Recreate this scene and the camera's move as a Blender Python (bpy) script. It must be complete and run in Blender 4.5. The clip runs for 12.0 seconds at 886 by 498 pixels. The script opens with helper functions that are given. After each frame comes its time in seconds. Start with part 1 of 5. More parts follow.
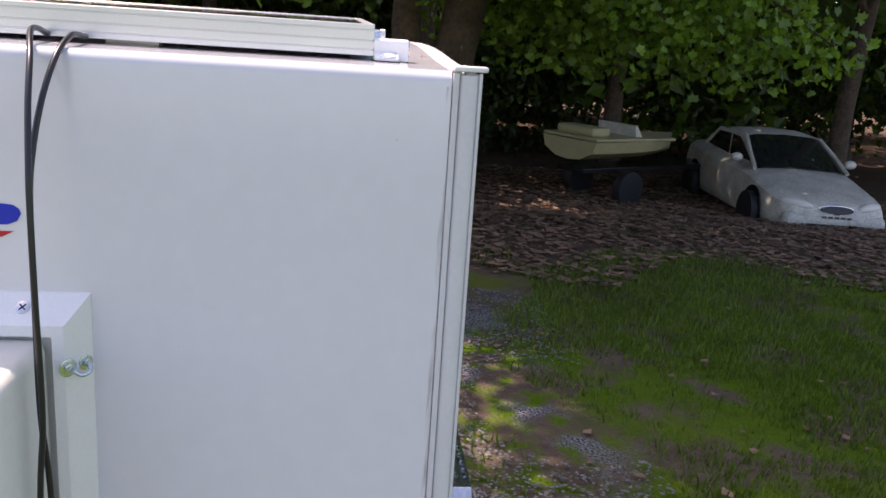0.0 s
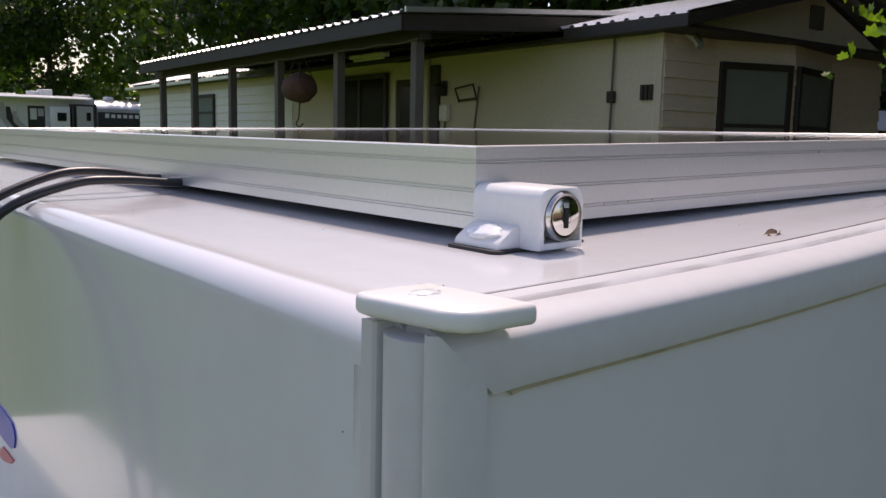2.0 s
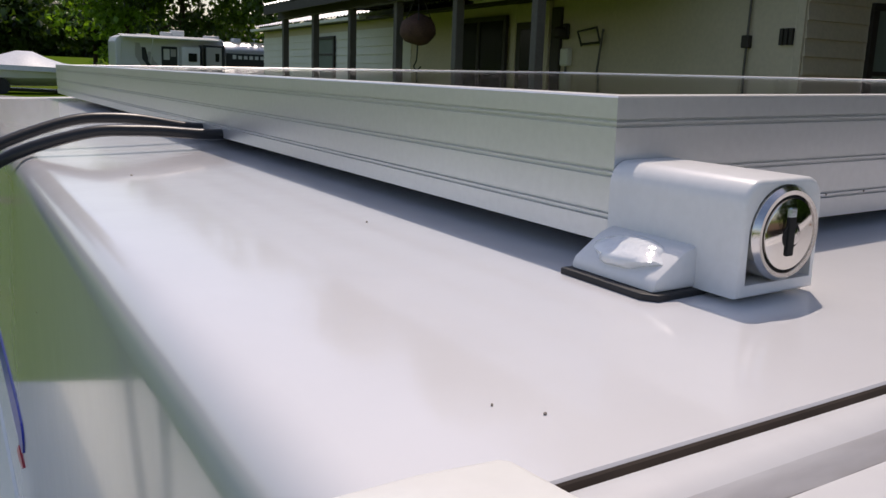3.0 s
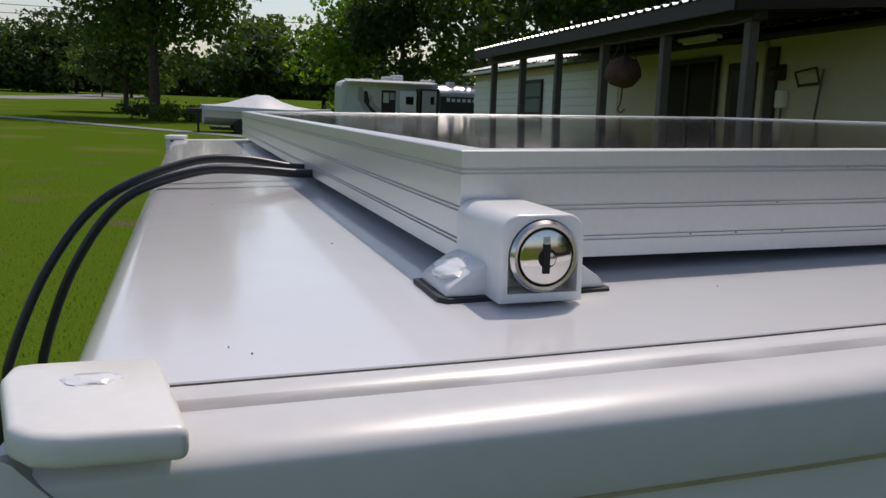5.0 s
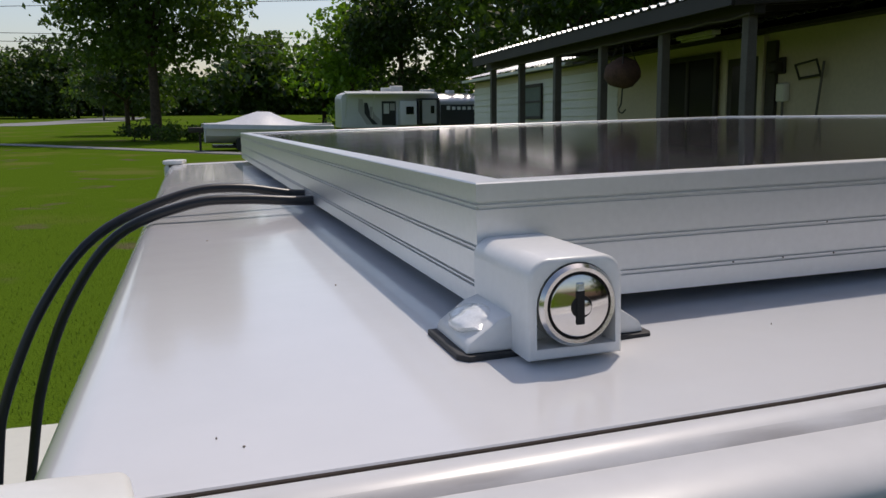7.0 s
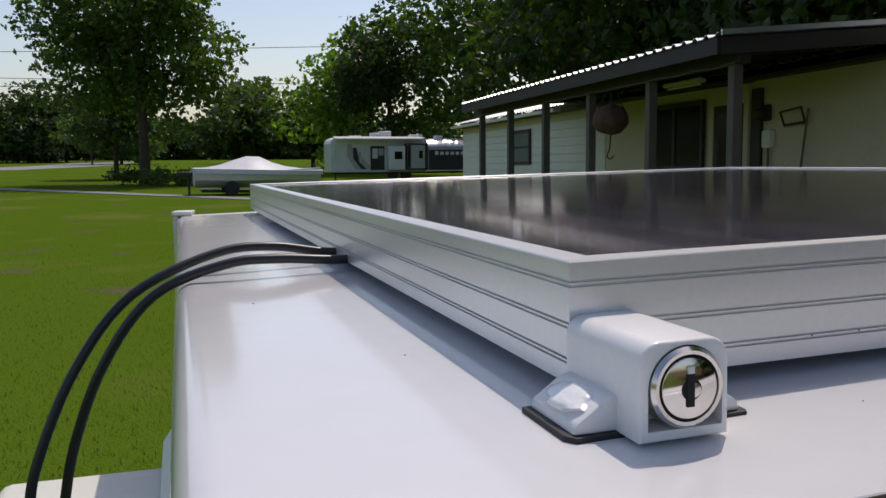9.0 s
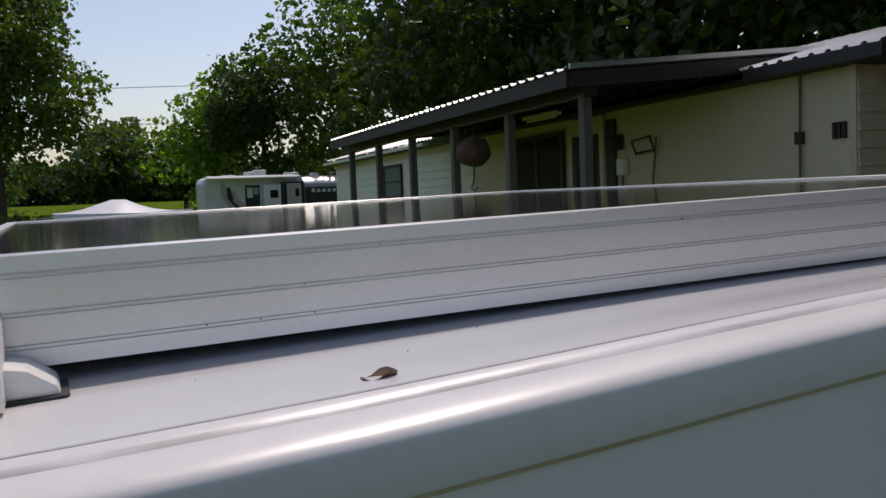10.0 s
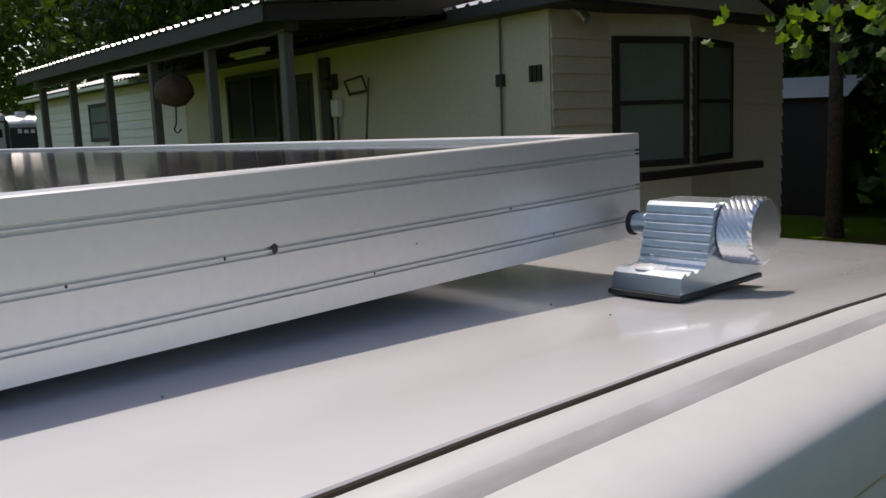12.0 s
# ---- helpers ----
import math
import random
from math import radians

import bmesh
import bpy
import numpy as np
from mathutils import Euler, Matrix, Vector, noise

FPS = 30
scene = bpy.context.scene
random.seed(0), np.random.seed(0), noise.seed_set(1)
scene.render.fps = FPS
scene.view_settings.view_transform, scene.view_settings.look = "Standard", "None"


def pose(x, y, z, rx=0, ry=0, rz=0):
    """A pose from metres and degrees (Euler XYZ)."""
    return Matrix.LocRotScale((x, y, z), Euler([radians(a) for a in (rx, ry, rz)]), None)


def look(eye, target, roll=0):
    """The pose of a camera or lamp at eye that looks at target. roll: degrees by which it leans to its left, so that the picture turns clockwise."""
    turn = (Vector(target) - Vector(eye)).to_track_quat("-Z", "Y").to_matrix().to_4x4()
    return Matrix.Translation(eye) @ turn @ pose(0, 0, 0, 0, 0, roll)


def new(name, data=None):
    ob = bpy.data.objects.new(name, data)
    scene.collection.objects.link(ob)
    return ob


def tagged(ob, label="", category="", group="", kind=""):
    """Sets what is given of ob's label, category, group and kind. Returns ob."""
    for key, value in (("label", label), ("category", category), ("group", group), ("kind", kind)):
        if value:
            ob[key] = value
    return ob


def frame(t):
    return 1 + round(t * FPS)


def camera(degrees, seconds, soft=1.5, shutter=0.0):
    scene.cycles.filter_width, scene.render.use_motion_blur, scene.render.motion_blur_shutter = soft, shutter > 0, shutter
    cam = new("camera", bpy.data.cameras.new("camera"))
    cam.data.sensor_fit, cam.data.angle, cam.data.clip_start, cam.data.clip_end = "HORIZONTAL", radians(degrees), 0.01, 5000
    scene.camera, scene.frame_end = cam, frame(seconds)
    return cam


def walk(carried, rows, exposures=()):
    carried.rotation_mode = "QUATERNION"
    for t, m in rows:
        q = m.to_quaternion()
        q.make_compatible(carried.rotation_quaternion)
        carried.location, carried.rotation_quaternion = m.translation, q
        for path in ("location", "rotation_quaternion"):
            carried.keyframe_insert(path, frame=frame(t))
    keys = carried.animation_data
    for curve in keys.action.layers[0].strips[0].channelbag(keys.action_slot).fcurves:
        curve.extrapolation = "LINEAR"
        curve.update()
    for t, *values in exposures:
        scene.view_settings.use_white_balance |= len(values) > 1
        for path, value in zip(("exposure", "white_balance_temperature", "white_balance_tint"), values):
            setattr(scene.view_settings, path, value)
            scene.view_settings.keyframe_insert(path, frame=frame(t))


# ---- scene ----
cam = camera(55.6, 12.0)
PATH = [
    (0, (-0.998, 0.031, 1.887), (0.926, -0.219, 1.401), 4.6),
    (0.2, (-0.907, -0.035, 1.879), (1.037, -0.041, 1.406), 4.2),
    (0.5, (-0.749, -0.146, 1.887), (1.160, 0.214, 1.415), 2.4),
    (0.8, (-0.602, -0.186, 1.889), (1.282, 0.311, 1.440), 2.3),
    (1, (-0.502, -0.174, 1.898), (1.368, 0.416, 1.504), 3.3),
    (1.2, (-0.421, -0.162, 1.911), (1.397, 0.592, 1.552), 2.8),
    (1.5, (-0.325, -0.166, 1.902), (1.345, 0.900, 1.622), 2.5),
    (2, (-0.232, -0.266, 1.904), (1.012, 1.273, 1.613), 1.8),
    (2.5, (-0.171, -0.221, 1.908), (0.939, 1.399, 1.528), 1.5),
    (3, (-0.138, -0.150, 1.901), (0.875, 1.521, 1.474), 2.5),
    (5, (-0.081, -0.246, 1.911), (0.496, 1.636, 1.559), 2.3),
    (5.5, (-0.073, -0.238, 1.918), (0.472, 1.651, 1.547), 0.7),
    (6, (-0.074, -0.234, 1.922), (0.469, 1.660, 1.581), 0.4),
    (6.5, (-0.076, -0.221, 1.918), (0.480, 1.671, 1.586), -0.1),
    (8.5, (-0.068, -0.212, 1.915), (0.511, 1.672, 1.579), -0.1),
    (9, (-0.103, -0.209, 1.926), (0.492, 1.686, 1.696), -0.2),
    (9.5, (-0.085, -0.233, 1.926), (0.512, 1.665, 1.727), -0.7),
    (10, (0.035, -0.284, 1.913), (0.893, 1.516, 1.761), -1.9),
    (10.5, (0.309, -0.316, 1.894), (1.476, 1.289, 1.644), -1.5),
    (11, (0.423, -0.257, 1.904), (1.703, 1.248, 1.591), -2.2),
    (11.5, (0.506, -0.169, 1.917), (1.839, 1.280, 1.567), -1.9),
    (12, (0.555, -0.160, 1.920), (1.893, 1.293, 1.609), -1.8),
]
walk(cam, [(t, look(e, g, r)) for t, e, g, r in PATH],
     exposures=[(0, 0.82, 7480, 31), (1.0, 0.84, 7420, 31), (1.5, 0.42, 7380, 28), (2.0, -0.05, 7320, 26), (2.5, -0.17, 7260, 23), (3.2, -0.54, 7200, 18), (5, -0.62, 7020, 16), (8.5, -0.70, 7000, 15),
                (9.2, -0.54, 7020, 17), (10, -0.60, 7120, 18), (10.5, 0.05, 7280, 30), (11.1, 0.28, 7420, 27), (11.5, -0.12, 7340, 18), (12, -0.36, 7280, 16)])

# ---- world and sun ----
SUN_DIR = Vector((0.30, 0.37, 0.88)).normalized()
world = bpy.data.worlds.new("world")
scene.world = world
world.use_nodes = True
wn = world.node_tree
sky = wn.nodes.new("ShaderNodeTexSky")
sky.sky_type = "NISHITA"
sky.sun_disc = False
sky.sun_elevation = math.asin(SUN_DIR.z)
sky.sun_rotation = math.atan2(SUN_DIR.x, SUN_DIR.y)
sky.dust_density = 1.6
sky.air_density = 1.0
sky.ozone_density = 2.0
back = wn.nodes["Background"]
back.inputs["Strength"].default_value = 0.20
wn.links.new(sky.outputs[0], back.inputs["Color"])
sun = new("sun", bpy.data.lights.new("sun", "SUN"))
sun.data.energy = 3.6
sun.data.angle = radians(0.53)
sun.data.color = (1.0, 0.95, 0.88)
sun.matrix_world = look(SUN_DIR * 50, (0, 0, 0))

# ---- materials ----
rng = np.random.default_rng(7)


def mat(name, col, rough=0.5, metal=0.0, vary=0.12, scale=8.0, fine=80.0, bump=0.05, coat=0.0, trans=0.0, isl=0.0, rand=0.0, spec=0.5):
    """Principled surface with colour variation at two scales and fine relief; scale and fine in cycles a metre."""
    m = bpy.data.materials.new(name)
    m.use_nodes = True
    nt = m.node_tree
    b = nt.nodes["Principled BSDF"]
    geo = nt.nodes.new("ShaderNodeTexCoord")
    n1 = nt.nodes.new("ShaderNodeTexNoise")
    n1.inputs["Scale"].default_value, n1.inputs["Detail"].default_value = scale, 5
    n2 = nt.nodes.new("ShaderNodeTexNoise")
    n2.inputs["Scale"].default_value, n2.inputs["Detail"].default_value = fine, 3
    nt.links.new(geo.outputs["Object"], n1.inputs["Vector"])
    nt.links.new(geo.outputs["Object"], n2.inputs["Vector"])
    add = nt.nodes.new("ShaderNodeMath")
    add.operation = "ADD"
    nt.links.new(n1.outputs[0], add.inputs[0])
    nt.links.new(n2.outputs[0], add.inputs[1])
    last = add.outputs[0]
    if isl or rand:
        src = nt.nodes.new("ShaderNodeNewGeometry" if isl else "ShaderNodeObjectInfo")
        ma = nt.nodes.new("ShaderNodeMath")
        ma.operation = "MULTIPLY_ADD"
        ma.inputs[1].default_value = (isl or rand)
        nt.links.new(src.outputs["Random Per Island" if isl else "Random"], ma.inputs[0])
        nt.links.new(last, ma.inputs[2])
        sb = nt.nodes.new("ShaderNodeMath")
        sb.operation = "SUBTRACT"
        sb.inputs[1].default_value = (isl or rand) / 2
        nt.links.new(ma.outputs[0], sb.inputs[0])
        last = sb.outputs[0]
    mr = nt.nodes.new("ShaderNodeMapRange")
    mr.inputs["From Min"].default_value, mr.inputs["From Max"].default_value = 0.6, 1.4
    mr.inputs["To Min"].default_value, mr.inputs["To Max"].default_value = 1 - vary, 1 + vary
    mr.clamp = False
    nt.links.new(last, mr.inputs[0])
    mul = nt.nodes.new("ShaderNodeVectorMath")
    mul.operation = "SCALE"
    mul.inputs[0].default_value = col
    nt.links.new(mr.outputs[0], mul.inputs["Scale"])
    nt.links.new(mul.outputs[0], b.inputs["Base Color"])
    b.inputs["Roughness"].default_value = rough
    b.inputs["Metallic"].default_value = metal
    b.inputs["Specular IOR Level"].default_value = spec
    b.inputs["Coat Weight"].default_value = coat
    b.inputs["Coat Roughness"].default_value = 0.04
    b.inputs["Transmission Weight"].default_value = trans
    if bump:
        bp = nt.nodes.new("ShaderNodeBump")
        bp.inputs["Strength"].default_value = min(1.0, bump)
        bp.inputs["Distance"].default_value = 0.4 / fine
        nt.links.new(n2.outputs[0], bp.inputs["Height"])
        nt.links.new(bp.outputs[0], b.inputs["Normal"])
    return m


def leaf_mat(name, col, vary=0.35):
    """Leaf: diffuse, some light through it, a slight gloss."""
    m = mat(name, col, rough=0.45, vary=vary, isl=0.9, bump=0, scale=0.6, fine=3)
    nt = m.node_tree
    b = nt.nodes["Principled BSDF"]
    tr = nt.nodes.new("ShaderNodeBsdfTranslucent")
    mix = nt.nodes.new("ShaderNodeMixShader")
    mix.inputs[0].default_value = 0.42
    src = b.inputs["Base Color"].links[0].from_socket
    tint = nt.nodes.new("ShaderNodeVectorMath")
    tint.operation = "MULTIPLY"
    tint.inputs[1].default_value = (1.5, 1.5, 0.5)
    nt.links.new(src, tint.inputs[0])
    nt.links.new(tint.outputs[0], tr.inputs["Color"])
    nt.links.new(b.outputs[0], mix.inputs[1])
    nt.links.new(tr.outputs[0], mix.inputs[2])
    nt.links.new(mix.outputs[0], nt.nodes["Material Output"].inputs["Surface"])
    return m


def film_mat(name, col, lo, hi, most, scale):
    """A thin patchy film of dirt that lets the surface below show."""
    m = bpy.data.materials.new(name)
    m.use_nodes = True
    nt = m.node_tree
    b = nt.nodes["Principled BSDF"]
    b.inputs["Base Color"].default_value = (*col, 1)
    b.inputs["Roughness"].default_value = 0.85
    tc = nt.nodes.new("ShaderNodeTexCoord")
    mp = nt.nodes.new("ShaderNodeMapping")
    mp.inputs["Scale"].default_value = scale
    nz = nt.nodes.new("ShaderNodeTexNoise")
    nz.inputs["Scale"].default_value, nz.inputs["Detail"].default_value = 1.0, 5
    mr = nt.nodes.new("ShaderNodeMapRange")
    mr.interpolation_type = "SMOOTHSTEP"
    mr.inputs["From Min"].default_value, mr.inputs["From Max"].default_value, mr.inputs["To Max"].default_value = lo, hi, most
    nt.links.new(tc.outputs["Object"], mp.inputs[0])
    nt.links.new(mp.outputs[0], nz.inputs["Vector"])
    nt.links.new(nz.outputs[0], mr.inputs[0])
    nt.links.new(mr.outputs[0], b.inputs["Alpha"])
    return m


M = {
    "film": film_mat("brown_dirt_film", (0.20, 0.155, 0.12), 0.38, 0.66, 0.85, (70, 420, 420)),
    "haze": film_mat("grey_dirt_film", (0.34, 0.30, 0.28), 0.35, 0.75, 0.30, (30, 160, 160)),
    "smear": film_mat("old_sealant_smear", (0.50, 0.46, 0.44), 0.38, 0.75, 0.45, (140, 140, 14)),
    "gel": mat("white_gelcoat", (0.70, 0.70, 0.71), rough=0.14, vary=0.03, scale=3, fine=40, bump=0.01, coat=0.3),
    "trim": mat("white_trim", (0.64, 0.64, 0.645), rough=0.33, vary=0.05, scale=14, fine=150, bump=0.02),
    "cap": mat("white_plastic", (0.80, 0.80, 0.77), rough=0.3, vary=0.04, scale=30, fine=300, bump=0.03),
    "slot": mat("dark_sealant", (0.05, 0.035, 0.025), rough=0.7, vary=0.4, scale=60),
    "grime": mat("brown_grime", (0.30, 0.26, 0.22), rough=0.8, vary=0.3, scale=60),
    "seal": mat("yellowed_sealant", (0.48, 0.43, 0.30), rough=0.5, vary=0.25, scale=40, fine=200),
    "alu": mat("anodised_aluminium", (0.72, 0.73, 0.74), rough=0.34, metal=0.75, vary=0.05, scale=12, fine=400, bump=0.02),
    "cell": mat("solar_cell", (0.050, 0.044, 0.100), rough=0.25, vary=0.35, scale=25, fine=200, bump=0.0, rand=0.5),
    "back": mat("panel_backsheet", (0.20, 0.20, 0.21), rough=0.4, vary=0.1),
    "bus": mat("silver_busbar", (0.55, 0.55, 0.57), rough=0.35, metal=0.8),
    "lock": mat("white_painted_lock", (0.78, 0.78, 0.77), rough=0.28, vary=0.04, scale=60, fine=500, bump=0.03),
    "chrome": mat("chrome", (0.68, 0.655, 0.63), rough=0.17, metal=1.0, vary=0.08, scale=300, fine=900, bump=0.02),
    "polish": mat("mirror_polished_metal", (0.72, 0.69, 0.66), rough=0.07, metal=1.0, vary=0.05, scale=300, fine=900, bump=0.01),
    "zinc": mat("zinc_plated_metal", (0.58, 0.66, 0.70), rough=0.27, metal=0.9, vary=0.12, scale=90, fine=600, bump=0.04),
    "knob": mat("bright_knurled_metal", (0.80, 0.81, 0.82), rough=0.25, metal=0.9, vary=0.06, scale=90),
    "rubber": mat("black_rubber", (0.02, 0.02, 0.022), rough=0.6, vary=0.3, scale=80),
    "cable": mat("black_cable", (0.013, 0.013, 0.014), rough=0.35, vary=0.2, scale=30),
    "dark": mat("dark_void", (0.008, 0.008, 0.008), rough=0.8),
    "glue": mat("clear_epoxy", (0.82, 0.84, 0.85), rough=0.08, vary=0.06, scale=150, fine=400, bump=0.3, coat=0.5),
    "beige": mat("beige_plastic", (0.70, 0.69, 0.60), rough=0.4, vary=0.04, scale=10),
    "black": mat("black_paint", (0.012, 0.012, 0.013), rough=0.25, vary=0.2),
    "blue": mat("blue_vinyl", (0.01, 0.03, 0.42), rough=0.3, vary=0.1),
    "red": mat("red_vinyl", (0.5, 0.02, 0.03), rough=0.3, vary=0.1),
    "tint": mat("tinted_glass", (0.012, 0.016, 0.016), rough=0.04, vary=0.05, bump=0, coat=1.0),
    "diamond": mat("diamond_plate", (0.60, 0.62, 0.62), rough=0.25, metal=0.95, vary=0.12, scale=20),
    "wall": mat("cream_vinyl_siding", (0.52, 0.45, 0.33), rough=0.55, vary=0.1, scale=1.2, fine=20, rand=0.15),
    "wallb": mat("tan_panel_siding", (0.57, 0.50, 0.38), rough=0.6, vary=0.12, scale=1.5, fine=25, rand=0.15),
    "white": mat("white_siding", (0.66, 0.65, 0.58), rough=0.55, vary=0.07, scale=1.5, fine=25),
    # post and darkwood are darkened further to hold the porch's shade in their colour
    "post": mat("grey_painted_shaded_wood", (0.10, 0.09, 0.075), rough=0.65, vary=0.25, scale=5, fine=60, bump=0.2),
    "darkwood": mat("dark_brown_shaded_wood", (0.024, 0.019, 0.015), rough=0.6, vary=0.3, scale=4, fine=50, bump=0.2),
    "metalroof": mat("galvanised_roof", (0.62, 0.64, 0.66), rough=0.3, metal=0.85, vary=0.1, scale=2, fine=30),
    "pane": mat("window_glass", (0.012, 0.013, 0.013), rough=0.15, vary=0.2, scale=1, bump=0, spec=0.25),
    "curtain": mat("pale_green_curtain", (0.13, 0.16, 0.135), rough=0.8, vary=0.15, scale=3),
    "bark": mat("tree_bark", (0.070, 0.047, 0.030), rough=0.9, vary=0.6, scale=6, fine=22, bump=1.0),
    "barkp": mat("pale_bark_flakes", (0.24, 0.19, 0.14), rough=0.85, vary=0.3, scale=5, fine=28, bump=0.6),
    # leafb is lightened for sunlit leaves, leafd darkened for the wood's shade
    "leaf": leaf_mat("leaf_green", (0.075, 0.135, 0.022)),
    "leafb": leaf_mat("leaf_bright", (0.13, 0.24, 0.03)),
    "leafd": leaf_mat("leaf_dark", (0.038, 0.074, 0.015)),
    "blade": leaf_mat("grass_blade", (0.095, 0.155, 0.020)),
    "litter": mat("dead_leaves", (0.165, 0.100, 0.060), rough=0.75, vary=0.5, isl=0.9, scale=2, fine=30),
    "gravel": mat("grey_gravel", (0.15, 0.147, 0.142), rough=0.8, vary=0.3, isl=0.9, scale=2, fine=60),
    "carw": mat("dirty_white_car_paint", (0.50, 0.50, 0.42), rough=0.35, vary=0.38, scale=4, fine=30, coat=0.2),
    "boat": mat("faded_yellow_hull", (0.38, 0.35, 0.18), rough=0.45, vary=0.2, scale=3, fine=30),
    "tarp": mat("silver_tarp", (0.62, 0.64, 0.68), rough=0.45, vary=0.1, scale=2, fine=12, bump=0.3),
    "rv": mat("rv_white", (0.66, 0.68, 0.68), rough=0.35, vary=0.06, scale=1),
    "rvg": mat("rv_silver", (0.42, 0.42, 0.41), rough=0.3, vary=0.08, scale=1),
    "rvd": mat("rv_charcoal", (0.035, 0.037, 0.042), rough=0.3, vary=0.15, scale=1),
    "road": mat("asphalt", (0.22, 0.22, 0.22), rough=0.85, vary=0.15, scale=0.5, fine=20),
    "shed": mat("weathered_shed_wall", (0.15, 0.145, 0.125), rough=0.7, vary=0.2, scale=2, fine=30),
    "terra": mat("hanging_basket_fibre", (0.10, 0.05, 0.035), rough=0.9, vary=0.4, scale=10, fine=60, bump=0.6),
}


# ---- building helpers ----
def part(name, bm, material, parent=None, label="", smooth=False):
    """One mesh object from a bmesh, under a thing or a part."""
    me = bpy.data.meshes.new(name)
    bm.to_mesh(me)
    bm.free()
    me.materials.append(material)
    if smooth:
        me.polygons.foreach_set("use_smooth", [True] * len(me.polygons))
        me.set_sharp_from_angle(angle=radians(38))
    ob = new(name, me)
    if parent:
        ob.parent = parent
    return tagged(ob, label)


def thing(name, label, category, m=Matrix(), group="", kind=""):
    ob = new(name)
    ob.empty_display_size = 0.05
    ob.matrix_world = m
    return tagged(ob, label, category, group, kind)


def raw(name, verts, faces, material, parent=None, smooth=False):
    me = bpy.data.meshes.new(name)
    me.from_pydata(verts, [], faces)
    me.materials.append(material)
    if smooth:
        me.polygons.foreach_set("use_smooth", [True] * len(me.polygons))
    ob = new(name, me)
    if parent:
        ob.parent = parent
    return ob


def box(x0, x1, y0, y1, z0, z1, bevel=0.0, seg=2, bm=None):
    bm = bm or bmesh.new()
    r = bmesh.ops.create_cube(bm, size=1.0)
    for v in r["verts"]:
        v.co = Vector(((x0 + x1) / 2 + v.co.x * (x1 - x0), (y0 + y1) / 2 + v.co.y * (y1 - y0), (z0 + z1) / 2 + v.co.z * (z1 - z0)))
    if bevel:
        es = list({e for v in r["verts"] for e in v.link_edges})
        bmesh.ops.bevel(bm, geom=es, offset=bevel, segments=seg, profile=0.5, affect="EDGES")
    return bm


def prism(pts, axis, a, b, bevel=0.0, seg=2, bm=None):
    """A polygon in the two other axes (in their order), drawn out along axis from a to b."""
    bm = bm or bmesh.new()
    def put(u, v, w):
        return {"x": (w, u, v), "y": (u, w, v), "z": (u, v, w)}[axis]
    lo = [bm.verts.new(put(u, v, a)) for u, v in pts]
    hi = [bm.verts.new(put(u, v, b)) for u, v in pts]
    n = len(pts)
    fs = [bm.faces.new(lo), bm.faces.new(hi)]
    for i in range(n):
        fs.append(bm.faces.new((lo[i], lo[(i + 1) % n], hi[(i + 1) % n], hi[i])))
    bmesh.ops.recalc_face_normals(bm, faces=fs)
    if bevel:
        bmesh.ops.bevel(bm, geom=list({e for f in fs for e in f.edges}), offset=bevel, segments=seg, profile=0.5, affect="EDGES")
    return bm


def tube(pts, rad, sides=10, bm=None, closed=True):
    """A round tube through points; rad a number or one a point."""
    bm = bm or bmesh.new()
    pts = [Vector(p) for p in pts]
    rads = rad if isinstance(rad, (list, tuple)) else [rad] * len(pts)
    rings = []
    up = Vector((0.13, 0.37, 0.92)).normalized()
    for i, p in enumerate(pts):
        d = (pts[min(i + 1, len(pts) - 1)] - pts[max(i - 1, 0)]).normalized()
        if abs(d.dot(up)) > 0.97:
            up = Vector((0.9, 0.3, 0.1)).normalized()
        side = d.cross(up).normalized()
        up = side.cross(d).normalized()
        rings.append([bm.verts.new(p + (side * math.cos(k * 2 * math.pi / sides) + up * math.sin(k * 2 * math.pi / sides)) * rads[i]) for k in range(sides)])
    for a, b in zip(rings, rings[1:]):
        for k in range(sides):
            bm.faces.new((a[k], a[(k + 1) % sides], b[(k + 1) % sides], b[k]))
    if closed:
        bm.faces.new(list(reversed(rings[0])))
        bm.faces.new(rings[-1])
    return bm


def spline(pts, n=8):
    """Catmull-Rom points through pts."""
    pts = [Vector(p) for p in pts]
    ext = [pts[0] * 2 - pts[1]] + pts + [pts[-1] * 2 - pts[-2]]
    out = []
    for i in range(1, len(ext) - 2):
        a, b, c, d = ext[i - 1:i + 3]
        for k in range(n):
            t = k / n
            out.append(0.5 * ((2 * b) + (c - a) * t + (2 * a - 5 * b + 4 * c - d) * t * t + (3 * b - a - 3 * c + d) * t ** 3))
    out.append(pts[-1])
    return out


def disc(bm, c, axis, r, depth, sides=32, bevel=0.0):
    """A cylinder that starts at c and goes depth along axis."""
    q = Vector(axis).to_track_quat("Z", "Y").to_matrix().to_4x4()
    mt = Matrix.Translation(c) @ q @ Matrix.Translation((0, 0, depth / 2))
    r_ = bmesh.ops.create_cone(bm, cap_ends=True, segments=sides, radius1=r, radius2=r, depth=depth, matrix=mt)
    if bevel:
        es = [e for e in {e for v in r_["verts"] for e in v.link_edges} if len(e.link_faces) == 2 and any(len(f.verts) > 4 for f in e.link_faces)]
        bmesh.ops.bevel(bm, geom=es, offset=bevel, segments=2, profile=0.5, affect="EDGES")
    return bm


# ---- camper trailer ----
LEAN = -0.8                             # the trailer leans to its far side
T = pose(0, 0, 1.855, LEAN)
TL = pose(0, 0, 1.8545, LEAN, -1.2, 0)     # the lock follows the panel's slope
TC = pose(0, 0, 1.8658, LEAN, 0, 0)        # the clamp stands level
